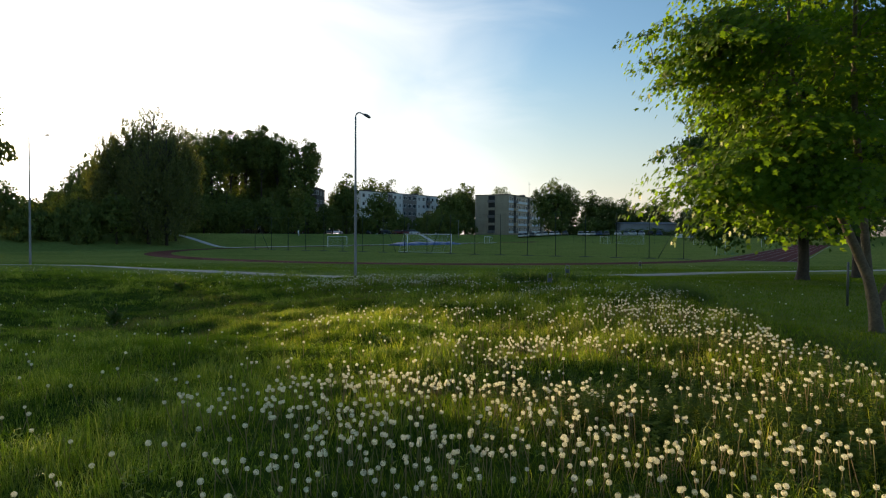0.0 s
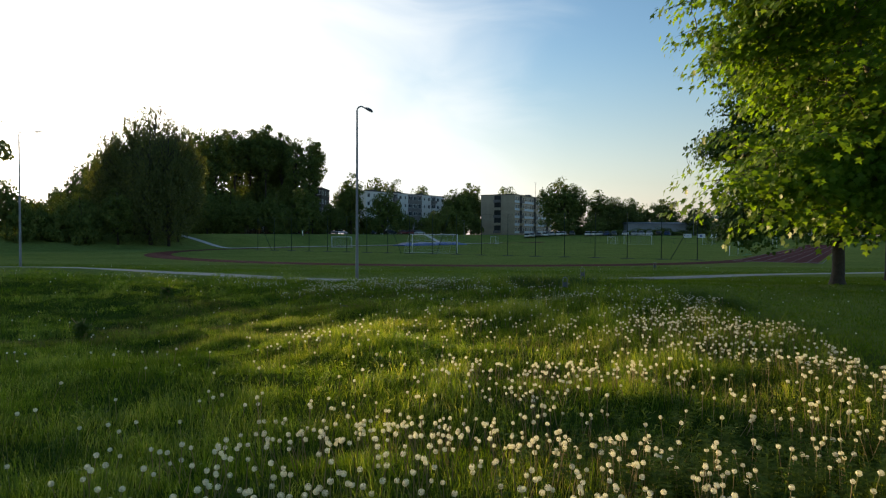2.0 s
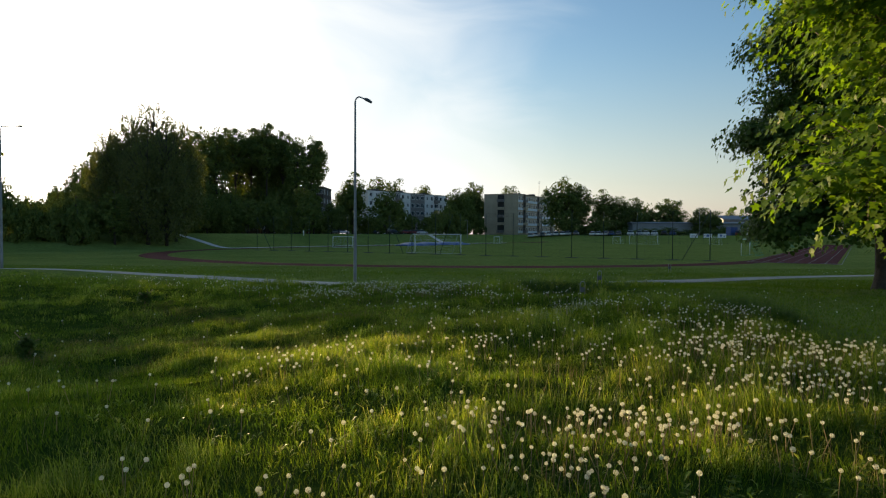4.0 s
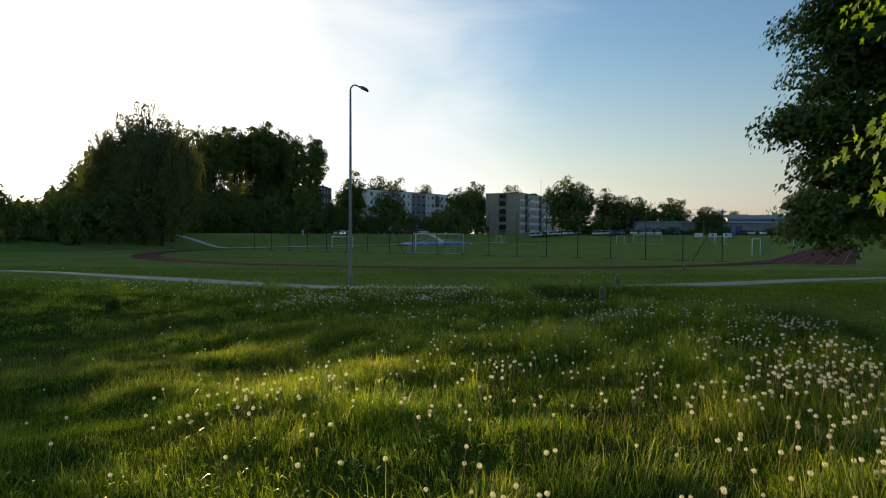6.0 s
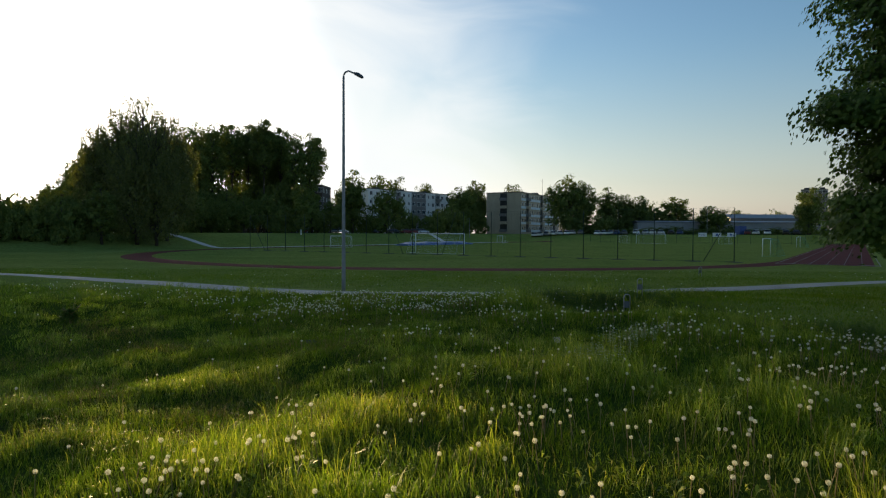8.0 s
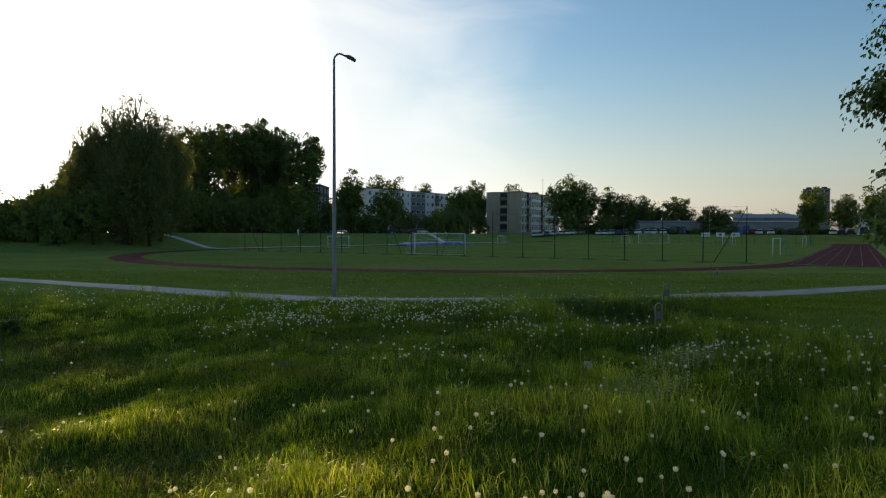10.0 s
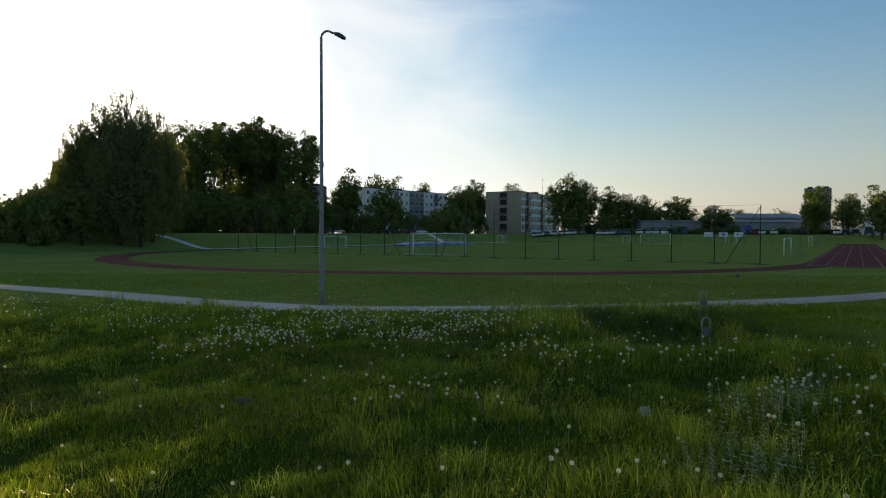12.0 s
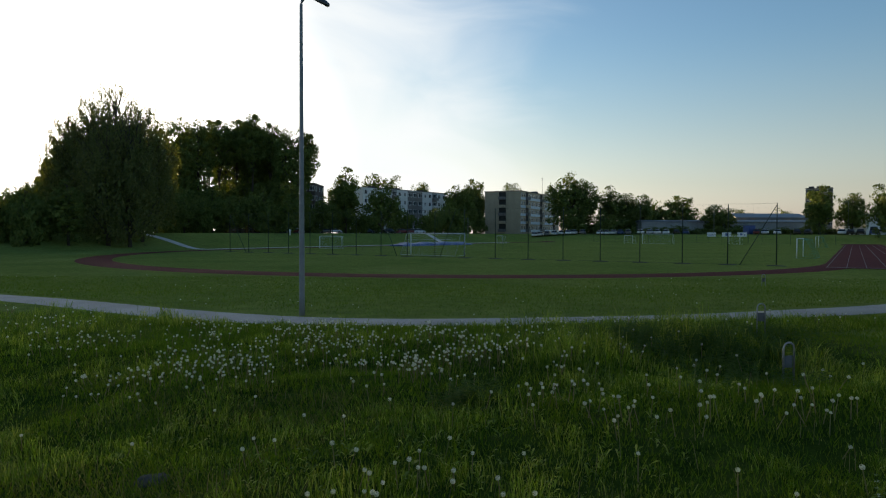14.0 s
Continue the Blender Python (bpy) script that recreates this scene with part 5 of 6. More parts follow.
for i, (k, x, y, sx, sz) in enumerate([
        ('round2', -102.9, 175.5, 0.71, 1.65),
        ('round', -109.4, 180.5, 0.7, 1.43),
        ('oval', -99.1, 173.5, 0.99, 1.54),
        ('round', -117.5, 187.5, 0.75, 1.23),
        ('round', -70.5, 123.5, 0.53, 1.05),
        ('round2', -69.0, 125.5, 0.56, 1.37),
        ('round2', -64.9, 121.5, 0.53, 1.49),
        ('round', -113.2, 180.5, 0.89, 0.97),
        ('round2', -123.6, 185.5, 0.9, 0.9),
        ('oval', -71.6, 127.5, 0.73, 1.04),
        ('round2', -77.9, 133.5, 0.49, 0.9),
        ('round', -90.4, 155.5, 0.71, 0.79),
        ('bush', -87.6, 140.5, 1.08, 0.73),
        ('bush', -74.1, 133.5, 1.02, 0.64),
        ('bush', -98.2, 145.5, 1.28, 0.83),
        ('oval', -100.9, 165.5, 0.78, 0.61),
        ('round2', -84.4, 110.5, 0.71, 1.23),
        ('round', -87.0, 105.5, 0.91, 1.53),
        ('round2', -92.2, 125.5, 0.55, 0.72),
        # low bushes and trees added to block the low sun over the meadow
        ('bush', -60.6, 89.5, 0.73, 1.24),
        ('bush', -58.7, 93.3, 0.78, 1.2),
        ('bush', -55.2, 94.6, 0.73, 1.28),
        ('bush', -62.7, 95.4, 0.73, 1.2),
        ('bush', -59.0, 96.8, 0.73, 1.23),
        ('bush', -55.3, 98.3, 0.73, 1.24),
        ('round', -64.4, 91.7, 0.5, 0.71),
        ('round2', -66.7, 85.0, 0.64, 0.82),
        ('oval', -59.0, 100.5, 0.71, 0.45),
        ('round', -62.1, 105.7, 0.56, 0.58),
        ('round', -73.9, 84.7, 0.83, 0.91),
        ('oval', -51.7, 98.4, 0.71, 0.61),
        ('round2', -75.5, 74.9, 0.82, 0.87),
        # rows behind the other trees, added only to block the low sun
        ('round2', -82.5, 152.7, 1.0, 1.13),
        ('round', -79.2, 160.0, 1.02, 1.22),
        ('round2', -75.9, 167.4, 1.0, 1.13),
        ('round', -65.5, 165.0, 1.02, 1.22),
        ('round2', -62.2, 172.4, 1.0, 1.13),
        ('round', -58.9, 179.7, 1.02, 1.22),
        ('round2', -48.6, 177.4, 1.0, 1.13),
        ('round', -45.2, 184.7, 1.02, 1.22),
        ('round2', -102.9, 277.6, 1.09, 1.4),
        ('round', -94.8, 283.5, 1.11, 1.4),
        ('round2', -86.7, 289.4, 1.09, 1.4),
        ('round', -78.6, 295.2, 1.11, 1.4),
        ('round2', -70.5, 301.1, 1.09, 1.4),
        ('round', -62.4, 307.0, 1.11, 1.4),
        ('round2', -54.3, 312.9, 1.09, 1.4),
        ('round', -46.2, 318.8, 1.11, 1.4),
        ('round2', -38.1, 324.6, 1.09, 1.4),
]):
    far_tree("lawn_or_blocker_tree", k, x, y, sx, sz, 67 * i, "leafy tree glowing in low evening sun on bank, or added to block that sun", "trees on the sunny bank")

for i, (k, x, y, sx, sz) in enumerate([
        ('bush', -197.4, 220.5, 1.56, 1.71),
        ('bush', -189.9, 220.5, 1.56, 1.48),
        ('bush', -182.5, 220.5, 1.56, 1.26),
        ('bush', -175.0, 220.5, 1.56, 1.71),
        ('bush', -167.5, 220.5, 1.56, 1.48),
        ('bush', -160.1, 220.5, 1.56, 1.26),
        ('bush', -152.6, 220.5, 1.56, 1.71),
        ('bush', -145.2, 220.5, 1.56, 1.48),
        ('bush', -137.7, 220.5, 1.56, 1.26),
        ('bush', -130.2, 220.5, 1.56, 1.71),
        ('bush', -122.8, 220.5, 1.56, 1.48),
        ('bush', -115.3, 220.5, 1.56, 1.26),
        ('bush', -107.9, 220.5, 1.56, 1.71),
        ('bush', -100.4, 220.5, 1.56, 1.48),
        ('bush', -92.9, 220.5, 1.56, 1.26),
        ('bush', -44.4, 220.5, 1.56, 1.71),
        ('bush', -35.1, 220.5, 1.56, 1.48),
        ('bush', -25.8, 220.5, 1.56, 1.26),
        ('bush', -16.5, 220.5, 1.56, 1.71),
        ('bush', -7.1, 220.5, 1.56, 1.48),
]):
    far_tree("hedge_bush", k, x, y, sx, sz, 67 * i, "dense dark green bush of far hedge", "bushes of the far hedge")

for i, (k, x, y, sx, sz) in enumerate([
        ('bush', 2.2, 220.5, 1.56, 1.26),
        ('bush', 41.4, 227.5, 1.56, 1.71),
        ('bush', 51.6, 225.5, 1.56, 1.48),
        ('bush', 60.0, 223.5, 1.5, 0.52),
        ('bush', 67.2, 223.2, 1.5, 0.60),
        ('bush', 74.4, 222.8, 1.5, 0.68),
        ('bush', 81.6, 222.4, 1.5, 0.52),
        ('bush', 88.8, 222.1, 1.5, 0.60),
        ('bush', 96.0, 221.8, 1.5, 0.68),
        ('bush', 103.2, 221.4, 1.5, 0.52),
        ('bush', 110.4, 221.1, 1.5, 0.60),
        ('bush', 117.6, 220.7, 1.5, 0.68),
        ('bush', 124.8, 220.3, 1.5, 0.52),
]):
    far_tree("hedge_bush", k, x, y, sx, sz, 41 * i, "dense dark green bush of far hedge", "bushes of the far hedge")

# ---- grass and dandelions of the meadow ----
RNG = np.random.default_rng(7)


def meadow_edge(y):
    """x of the right edge of the tall meadow."""
    along = np.interp(y, [0, 7, 9.5, 12, 16, 19, 21.5, 24, 26.5, 28, 29.2, 40], [5.0, 5.2, 5.9, 6.2, 6.9, 7.3, 7.0, 5.8, 5.0, 5.0, 9.5, 9.5])
    return along + 0.22 * np.sin(np.asarray(y) * 1.1) + 0.12 * np.sin(np.asarray(y) * 2.9)


def way_y(x):
    """y of the footpath's middle at x."""
    return np.interp(x, [p[0] for p in WAY], [p[1] for p in WAY])


def short_blades(name, x, y, h, w):
    """Mown grass: one leaning triangle a blade."""
    n = len(x)
    z = terrain(x, y) - 0.01
    a, t = RNG.random(n) * 2 * math.pi, RNG.random(n) * 2 * math.pi
    k = RNG.uniform(0.1, 0.8, n) * h
    v = np.stack([np.stack([x - np.cos(a) * w / 2, y - np.sin(a) * w / 2, z], 1), np.stack([x + np.cos(a) * w / 2, y + np.sin(a) * w / 2, z], 1),
                  np.stack([x + np.cos(t) * k, y + np.sin(t) * k, z + h], 1)], 1)
    return mesh_np(name, v.reshape(-1, 3), np.arange(3 * n).reshape(-1, 3))


def blades(name, x, y, h, w, bend):
    """Long grass at (x, y): three triangles a blade, leaning mostly with the lie of its patch and drooping at the tip."""
    n = len(x)
    z = terrain(x, y) - 0.01
    a = RNG.random(n) * 2 * math.pi
    t = 2 * math.pi * (value_noise(x, y, 0.8, 51) * 1.8) + RNG.normal(0, 1.5, n)
    dx, dy = np.cos(a) * w / 2, np.sin(a) * w / 2
    bx, by = np.cos(t) * bend * h, np.sin(t) * bend * h
    v = np.empty((n, 5, 3), dtype=np.float32)
    v[:, 0] = np.stack([x - dx, y - dy, z], 1)
    v[:, 1] = np.stack([x + dx, y + dy, z], 1)
    v[:, 2] = np.stack([x + bx * 0.38 + dx * 0.75, y + by * 0.38 + dy * 0.75, z + h * 0.70], 1)
    v[:, 3] = np.stack([x + bx * 0.38 - dx * 0.75, y + by * 0.38 - dy * 0.75, z + h * 0.70], 1)
    v[:, 4] = np.stack([x + bx, y + by, z + h * (1 - 0.30 * bend * bend)], 1)
    b = np.arange(n)[:, None] * 5
    f = np.concatenate([b + [0, 1, 2], b + [0, 2, 3], b + [3, 2, 4]], 1).reshape(-1, 3)
    return mesh_np(name, v.reshape(-1, 3), f)


def scatter(n, x0, x1, y0, y1, keep):
    """Up to n points in a box, thinned by keep(x, y) in 0..1."""
    x, y = RNG.uniform(x0, x1, n), RNG.uniform(y0, y1, n)
    k = RNG.random(n) < keep(x, y)
    return x[k], y[k]


def in_meadow(x, y):
    return (x < meadow_edge(y)) & (y < way_y(x) - 1.0)


def in_view(x, y):
    """The wedge of ground ahead of the walk."""
    return (np.abs(x + 0.3) < 1.5 + 0.78 * (y - 0.0)) & (y > 2.6)


# the patches left of x = -6 also dull the sunlit hollow in place of shade
BARE = [(3.4, 24.9, 1.0), (4.0, 25.6, 0.9), (0.2, 27.8, 0.5), (1.0, 27.0, 0.5), (1.8, 26.3, 0.55), (2.7, 26.0, 0.7), (-9.5, 19.5, 1.6), (-6.2, 21.5, 1.0), (-8.5, 23.0, 1.2), (-7.5, 17.0, 0.8)]     # worn earth in the meadow: x, y, radius


def not_bare(x, y):
    k = np.ones(len(x))
    for bx, by, r in BARE:
        k *= 0.06 + 0.94 * step(0.5, 1.15, np.hypot(x - bx, (y - by) * 1.4) / r + 0.5 * value_noise(x, y, 0.35, 12) - 0.25)
    # thinner among the leafy weeds
    return k * (1 - 0.75 * np.exp(-(((x - 3.0) / 1.3) ** 2 + ((y - 5.7) / 1.5) ** 2)))


def make_meadow():
    # tufts: blades crowd round tuft centres
    tx, ty = scatter(92000, -24, 10.0, 2.6, 34, lambda x, y: in_meadow(x, y) & in_view(x, y) & (RNG.random(len(x)) < np.clip(1.25 - y / 34, 0.35, 1) * (0.4 + 0.6 * step(-13, -5, x))))
    per = 16
    x = (tx[:, None] + RNG.normal(0, 0.075, (len(tx), per))).ravel()
    y = (ty[:, None] + RNG.normal(0, 0.075, (len(tx), per))).ravel()
    th = np.repeat(RNG.uniform(0.45, 1.25, len(tx)) + 0.75 * (RNG.random(len(tx)) < 0.10), per)
    lush = step(0.2, 0.85, value_noise(x, y, 1.5, 3) * 0.45 + value_noise(x, y, 0.55, 4) * 0.55)
    keep = RNG.random(len(x)) < not_bare(x, y) * np.clip(0.12 + 1.25 * lush, 0, 1)
    x, y, th, lush = x[keep], y[keep], th[keep], lush[keep]
    low = 0.62 + 0.38 * step(-5.0, -0.5, x - 1.5 * step(15, 18, y)) + 0.9 * np.exp(-(((x - 6.4) / 1.3) ** 2 + ((y - 29.6) / 1.0) ** 2)) + (0.75 - 0.6 * step(-7, -4, x)) * np.exp(-((y - way_y(x) + 1.5) / 1.0) ** 2) * step(-14.5, -11.5, x)
    h = (0.05 + 0.25 * lush ** 1.3) * th * low * RNG.uniform(0.6, 1.25, len(x)) * (0.7 + 0.3 * in_meadow(x + 0.4, y))
    w = RNG.uniform(0.003, 0.0065, len(x)) * (1 + 0.045 * np.clip(y - 8, 0, 30))
    ob = part("meadow_grass", blades("meadow_grass", x, y, h, w, RNG.uniform(0.12, 1.0, len(x))), M_GRASS)
    tagged(ob, "tall uneven green meadow grass in tufts", "grass", kind="stuff")
    # thinner cover round the start and beside the walk
    x, y = scatter(70000, -24, 7.0, -9, 22, lambda x, y: in_meadow(x, y) & ~in_view(x, y))
    h = RNG.uniform(0.07, 0.24, len(x)) * (0.6 + 0.7 * value_noise(x, y, 1.7, 3))
    ob = part("meadow_grass", blades("meadow_grass", x, y, h, RNG.uniform(0.008, 0.016, len(x)), RNG.uniform(0.2, 0.9, len(x))), M_GRASS)
    tagged(ob, "tall uneven green meadow grass round the start", "grass", kind="stuff")
    # short undergrowth that closes the gaps between the tufts; its darker colour stands in for shade there
    x, y = scatter(520000, -20, 9.8, 3.4, 32, lambda x, y: in_meadow(x, y) * in_view(x, y) * (0.35 + 0.65 * not_bare(x, y)) * (0.35 + 0.65 * step(-12, -4, x)))
    h = RNG.uniform(0.05, 0.15, len(x)) * (0.6 + 0.8 * value_noise(x, y, 0.6, 15))
    ob = part("meadow_grass", short_blades("meadow_grass", x, y, h, RNG.uniform(0.004, 0.010, len(x)) * (1 + 0.04 * np.clip(y - 8, 0, 30))), M_LAWNGRASS)
    tagged(ob, "short dense grass between the meadow's tufts", "grass", kind="stuff")
    # mown grass at the meadow's side and beyond the footpath
    x, y = scatter(145000, 3, 24, 6, 34, lambda x, y: ~in_meadow(x, y) & in_view(x, y) & (y < way_y(x) - 1.0))
    x2, y2 = scatter(130000, -34, 34, 29, 50, lambda x, y: (y > way_y(x) + 1.05) & (y < 89 - np.sqrt(np.maximum(40.4 ** 2 - (x - 1) ** 2, 0))) & in_view(x, y))
    x, y = np.concatenate([x, x2]), np.concatenate([y, y2])
    h = RNG.uniform(0.03, 0.09, len(x)) * (0.7 + 0.6 * value_noise(x, y, 2.0, 9))
    ob = part("lawn_grass", short_blades("lawn_grass", x, y, h, RNG.uniform(0.012, 0.03, len(x))), M_LAWNGRASS)
    tagged(ob, "short mown green lawn grass", "grass", kind="stuff")


make_meadow()


def make_weeds():
    """Broad low leaves between the grass."""
    x, y = scatter(4500, -4, 6.5, 2.8, 24, lambda x, y: in_meadow(x, y) * in_view(x, y) * not_bare(x, y) * step(0.45, 0.7, value_noise(x, y, 1.3, 21)))
    n = len(x)
    k = 5
    X, Y = np.repeat(x, k), np.repeat(y, k)
    a = RNG.random(n * k) * 2 * math.pi
    L = RNG.uniform(0.035, 0.085, n * k)
    up = RNG.uniform(0.3, 1.2, n * k)
    z = terrain(X, Y) + RNG.uniform(0.0, 0.10, n * k)
    dx, dy = np.cos(a), np.sin(a)
    v = np.empty((n * k, 4, 3), dtype=np.float32)
    v[:, 0] = np.stack([X, Y, z], 1)
    v[:, 1] = np.stack([X + dx * L * .6 - dy * L * .16, Y + dy * L * .6 + dx * L * .16, z + L * up * .7], 1)
    v[:, 2] = np.stack([X + dx * L, Y + dy * L, z + L * up * 0.75], 1)
    v[:, 3] = np.stack([X + dx * L * .6 + dy * L * .16, Y + dy * L * .6 - dx * L * .16, z + L * up * .7], 1)
    f = np.arange(n * k * 4).reshape(-1, 4)
    tagged(part("weed_leaves", mesh_np("weed_leaves", v.reshape(-1, 3), f), M_GRASS), "low broad green weed leaves between meadow grass", "weeds", kind="stuff")


make_weeds()


def fluff_mat():
    m, nt, b = node_mat("dandelion_fluff")
    geo = nt.nodes.new("ShaderNodeNewGeometry")
    r = nt.nodes.new("ShaderNodeValToRGB")
    r.color_ramp.elements[0].color, r.color_ramp.elements[1].color = (0.75, 0.75, 0.56, 1), (0.87, 0.86, 0.67, 1)
    link(nt, geo.outputs["Random Per Island"], r.inputs["Fac"])
    link(nt, r.outputs["Color"], b.inputs["Base Color"])
    b.inputs["Roughness"].default_value = 0.9
    t = nt.nodes.new("ShaderNodeBsdfTranslucent")
    link(nt, r.outputs["Color"], t.inputs["Color"])
    s = nt.nodes.new("ShaderNodeMixShader")
    s.inputs["Fac"].default_value = 0.55
    link(nt, b.outputs[0], s.inputs[1])
    link(nt, t.outputs[0], s.inputs[2])
    # the fine hairs let much of the light past
    thin = nt.nodes.new("ShaderNodeBsdfTransparent")
    s2 = nt.nodes.new("ShaderNodeMixShader")
    s2.inputs["Fac"].default_value = 0.24
    link(nt, s.outputs[0], s2.inputs[1])
    link(nt, thin.outputs[0], s2.inputs[2])
    link(nt, s2.outputs[0], nt.nodes["Material Output"].inputs["Surface"])
    return m


M_FLUFF = fluff_mat()
M_CORE = surface("dandelion_core", [(0.10, 0.08, 0.04), (0.16, 0.12, 0.06)], 90, 0.9, 0, 300, 0, 0, 0.2)


def seed_head_arrays(n, seed, r=0.0180):
    """A ball of n small fluffy flakes round a centre, as triangles: an even outer shell and a denser core."""
    g = np.random.default_rng(seed)
    i = np.arange(n) + 0.5
    ph, th = np.arccos(1 - 2 * i / n), math.pi * (1 + 5 ** 0.5) * i
    d = np.stack([np.cos(th) * np.sin(ph), np.sin(th) * np.sin(ph), np.cos(ph)], 1) + g.normal(0, 0.05, (n, 3))
    d /= np.linalg.norm(d, axis=1)[:, None]
    rad = r * np.where(np.arange(n) % 6 == 0, 0.35, g.uniform(0.90, 1.05, n))
    a = np.cross(d, g.normal(size=(n, 3)))
    a /= np.linalg.norm(a, axis=1)[:, None]
    b = np.cross(d, a)
    c = d * rad[:, None]
    s = r * 3.0 / math.sqrt(n)
    v = np.stack([c + a * s, c - a * s * 0.5 + b * s * 0.87, c - a * s * 0.5 - b * s * 0.87], 1)
    return v.reshape(-1, 3), np.arange(3 * n).reshape(-1, 3)


def dandelion_places():
    def keep(x, y):
        c = value_noise(x, y, 0.9, 31) * 0.6 + value_noise(x, y, 0.32, 32) * 0.4
        clump = step(0.25, 0.58, c)
        g = lambda cx, cy, rx, ry: np.exp(-(((x - cx) / rx) ** 2 + ((y - cy) / ry) ** 2))
        right = step(-1.6, 1.8, x) * (1 - step(8.2, 11.0 + 4.5 * step(3, 5.5, x), y))
        front = 0.85 * np.exp(-((x + 0.6) / 1.2) ** 2) * (1 - step(6.8, 9.5, y))
        left = 0.035 * step(-7, -3, x) * (1 - step(9, 12, y))
        band = 0.62 * np.exp(-((y - way_y(x) + 3.8) / 1.7) ** 2) * (0.25 + 0.75 * np.exp(-((x + 3.8) / 3.4) ** 2)) * step(-18, -12, x) * (1 - step(0.5, 2.0, x))
        spots = 1.2 * g(-3.3, 24.7, 1.7, 0.9) + 0.8 * g(-0.2, 24.9, 1.7, 0.8) + 1.0 * g(6.3, 17.6, 0.9, 2.4) + 1.1 * g(4.4, 12.0, 1.3, 1.9) + 0.4 * g(-2.5, 12.9, 0.9, 0.6) + 0.10 * g(2.0, 13.0, 3.5, 3.0) + 0.16 * g(4.8, 19.0, 1.4, 2.2)
        tight = 0.6 * g(-2.5, 12.9, 0.45, 0.32) + 0.9 * g(0.45, 14.3, 0.32, 0.28) + 0.9 * g(2.3, 13.9, 0.3, 0.2) + 0.9 * g(2.1, 12.8, 0.25, 0.2) + 0.40 * g(4.8, 16.4, 1.0, 0.3) + 0.30 * g(3.1, 20.0, 0.5, 0.3) + 0.42 * g(1.3, 21.7, 0.5, 0.4) + 0.55 * g(3.1, 21.9, 0.6, 0.22) + 0.3 * g(4.1, 20.9, 0.3, 0.3) + 0.20 * g(-1.3, 20.2, 0.5, 0.3) + 0.25 * g(0.4, 22.6, 0.4, 0.3) + 0.10 * g(2.6, 22.4, 1.4, 0.6)
        return in_meadow(x + 0.2, y) * ((np.abs(x + 0.3) < 6.5 + 0.78 * y) | (x > -6)) * np.clip(clump * (1 - 0.72 * g(3.0, 5.6, 1.5, 1.9)) * np.maximum.reduce([right * (0.9 + 0.2 / (clump + 0.15)), front, left, band, spots]) + tight + (0.035 * clump + 0.007) * (1 - 0.35 * step(11, 14, y)) * (0.35 + 0.65 * step(-5, -2, x)), 0, 1)
    return scatter(76000, -22, 10.0, -4.0, 33, keep)


def make_dandelions():
    x, y = dandelion_places()
    n = len(x)
    h = RNG.uniform(0.17, 0.33, n) * (0.75 + 0.25 * step(-6, 0, x)) * (1 - 0.18 * step(15, 19, y))
    lean = RNG.normal(0, 0.045, (n, 2))
    size = RNG.uniform(0.82, 1.15, n)
    z = terrain(x, y)
    # those in the stretch along the walk stand singly
    near = np.argsort(np.hypot((x - 0.5) * 1.2, y - 9.0))[:280]
    single = np.zeros(n, bool)
    single[near] = True
    heads = []
    for k in range(4):
        heads.append(seed_head_arrays(46, 100 + k))
    # joined rest
    vs, fs, o = [], [], 0
    sv, sf, so = [], [], 0
    for i in np.nonzero(~single)[0]:
        hv, hf = heads[i % 4]
        top = np.array([x[i] + lean[i, 0], y[i] + lean[i, 1], z[i] + h[i]])
        vs.append(hv * size[i] + top)
        fs.append(hf + o)
        o += len(hv)
        base = np.array([x[i], y[i], z[i]])
        w = 0.0035 * (1 + 0.03 * max(y[i] - 6, 0))
        q = np.array([base + [w, 0, 0], base + [-w, w, 0], base + [-w, -w, 0], top + [w * .7, 0, 0], top + [-w * .7, w * .7, 0], top + [-w * .7, -w * .7, 0]])
        sv.append(q)
        sf.append(np.array([[0, 1, 4, 3], [1, 2, 5, 4], [2, 0, 3, 5]]) + so)
        so += 6
    ob = thing("dandelion_field", None, "white dandelion seed heads crowded in meadow grass", "dandelions", kind="stuff")
    part("seed_heads", mesh_np("seed_heads", np.concatenate(vs), np.concatenate(fs)), M_FLUFF, ob)["kind"] = "stuff"
    part("stalks", mesh_np("stalks", np.concatenate(sv), np.concatenate(sf)), M_STALK, ob)["kind"] = "stuff"
    # single ones: four shapes that share meshes
    protos = []
    for k in range(4):
        hv, hf = seed_head_arrays(190, 200 + k)
        me = mesh_np("seed_head", hv, hf)
        me.materials.append(M_FLUFF)
        bm = bmesh.new()
        tube(bm, [(0, 0, 0), (0.006 * (k - 1.5), 0.004, -0.5), (0.02 * (k - 1.5), -0.01, -1.0)], [0.0028, 0.003, 0.0036], 5)
        ms = bpy.data.meshes.new("stalk")
        bm.to_mesh(ms)
        bm.free()
        ms.materials.append(M_STALK)
        protos.append((me, ms))
    bm = bmesh.new()
    bmesh.ops.create_icosphere(bm, subdivisions=1, radius=0.006)
    core = bpy.data.meshes.new("receptacle")
    bm.to_mesh(core)
    bm.free()
    core.materials.append(M_CORE)
    for i in near:
        me, ms = protos[i % 4]
        t = thing("dandelion", pose(x[i], y[i], z[i], math.degrees(-lean[i, 1] / h[i]), math.degrees(lean[i, 0] / h[i]), 0),
                  "white round dandelion seed head on slender stalk", "dandelion", "dandelions in the meadow")
        hd = new("seed_head", me)
        hd.parent, hd.location, hd.scale = t, (0, 0, h[i]), (size[i],) * 3
        co = new("receptacle", core)
        co.parent = hd
        st = new("stalk", ms)
        st.parent, st.location, st.scale = t, (0, 0, h[i] - 0.004), (1, 1, h[i])


make_dandelions()


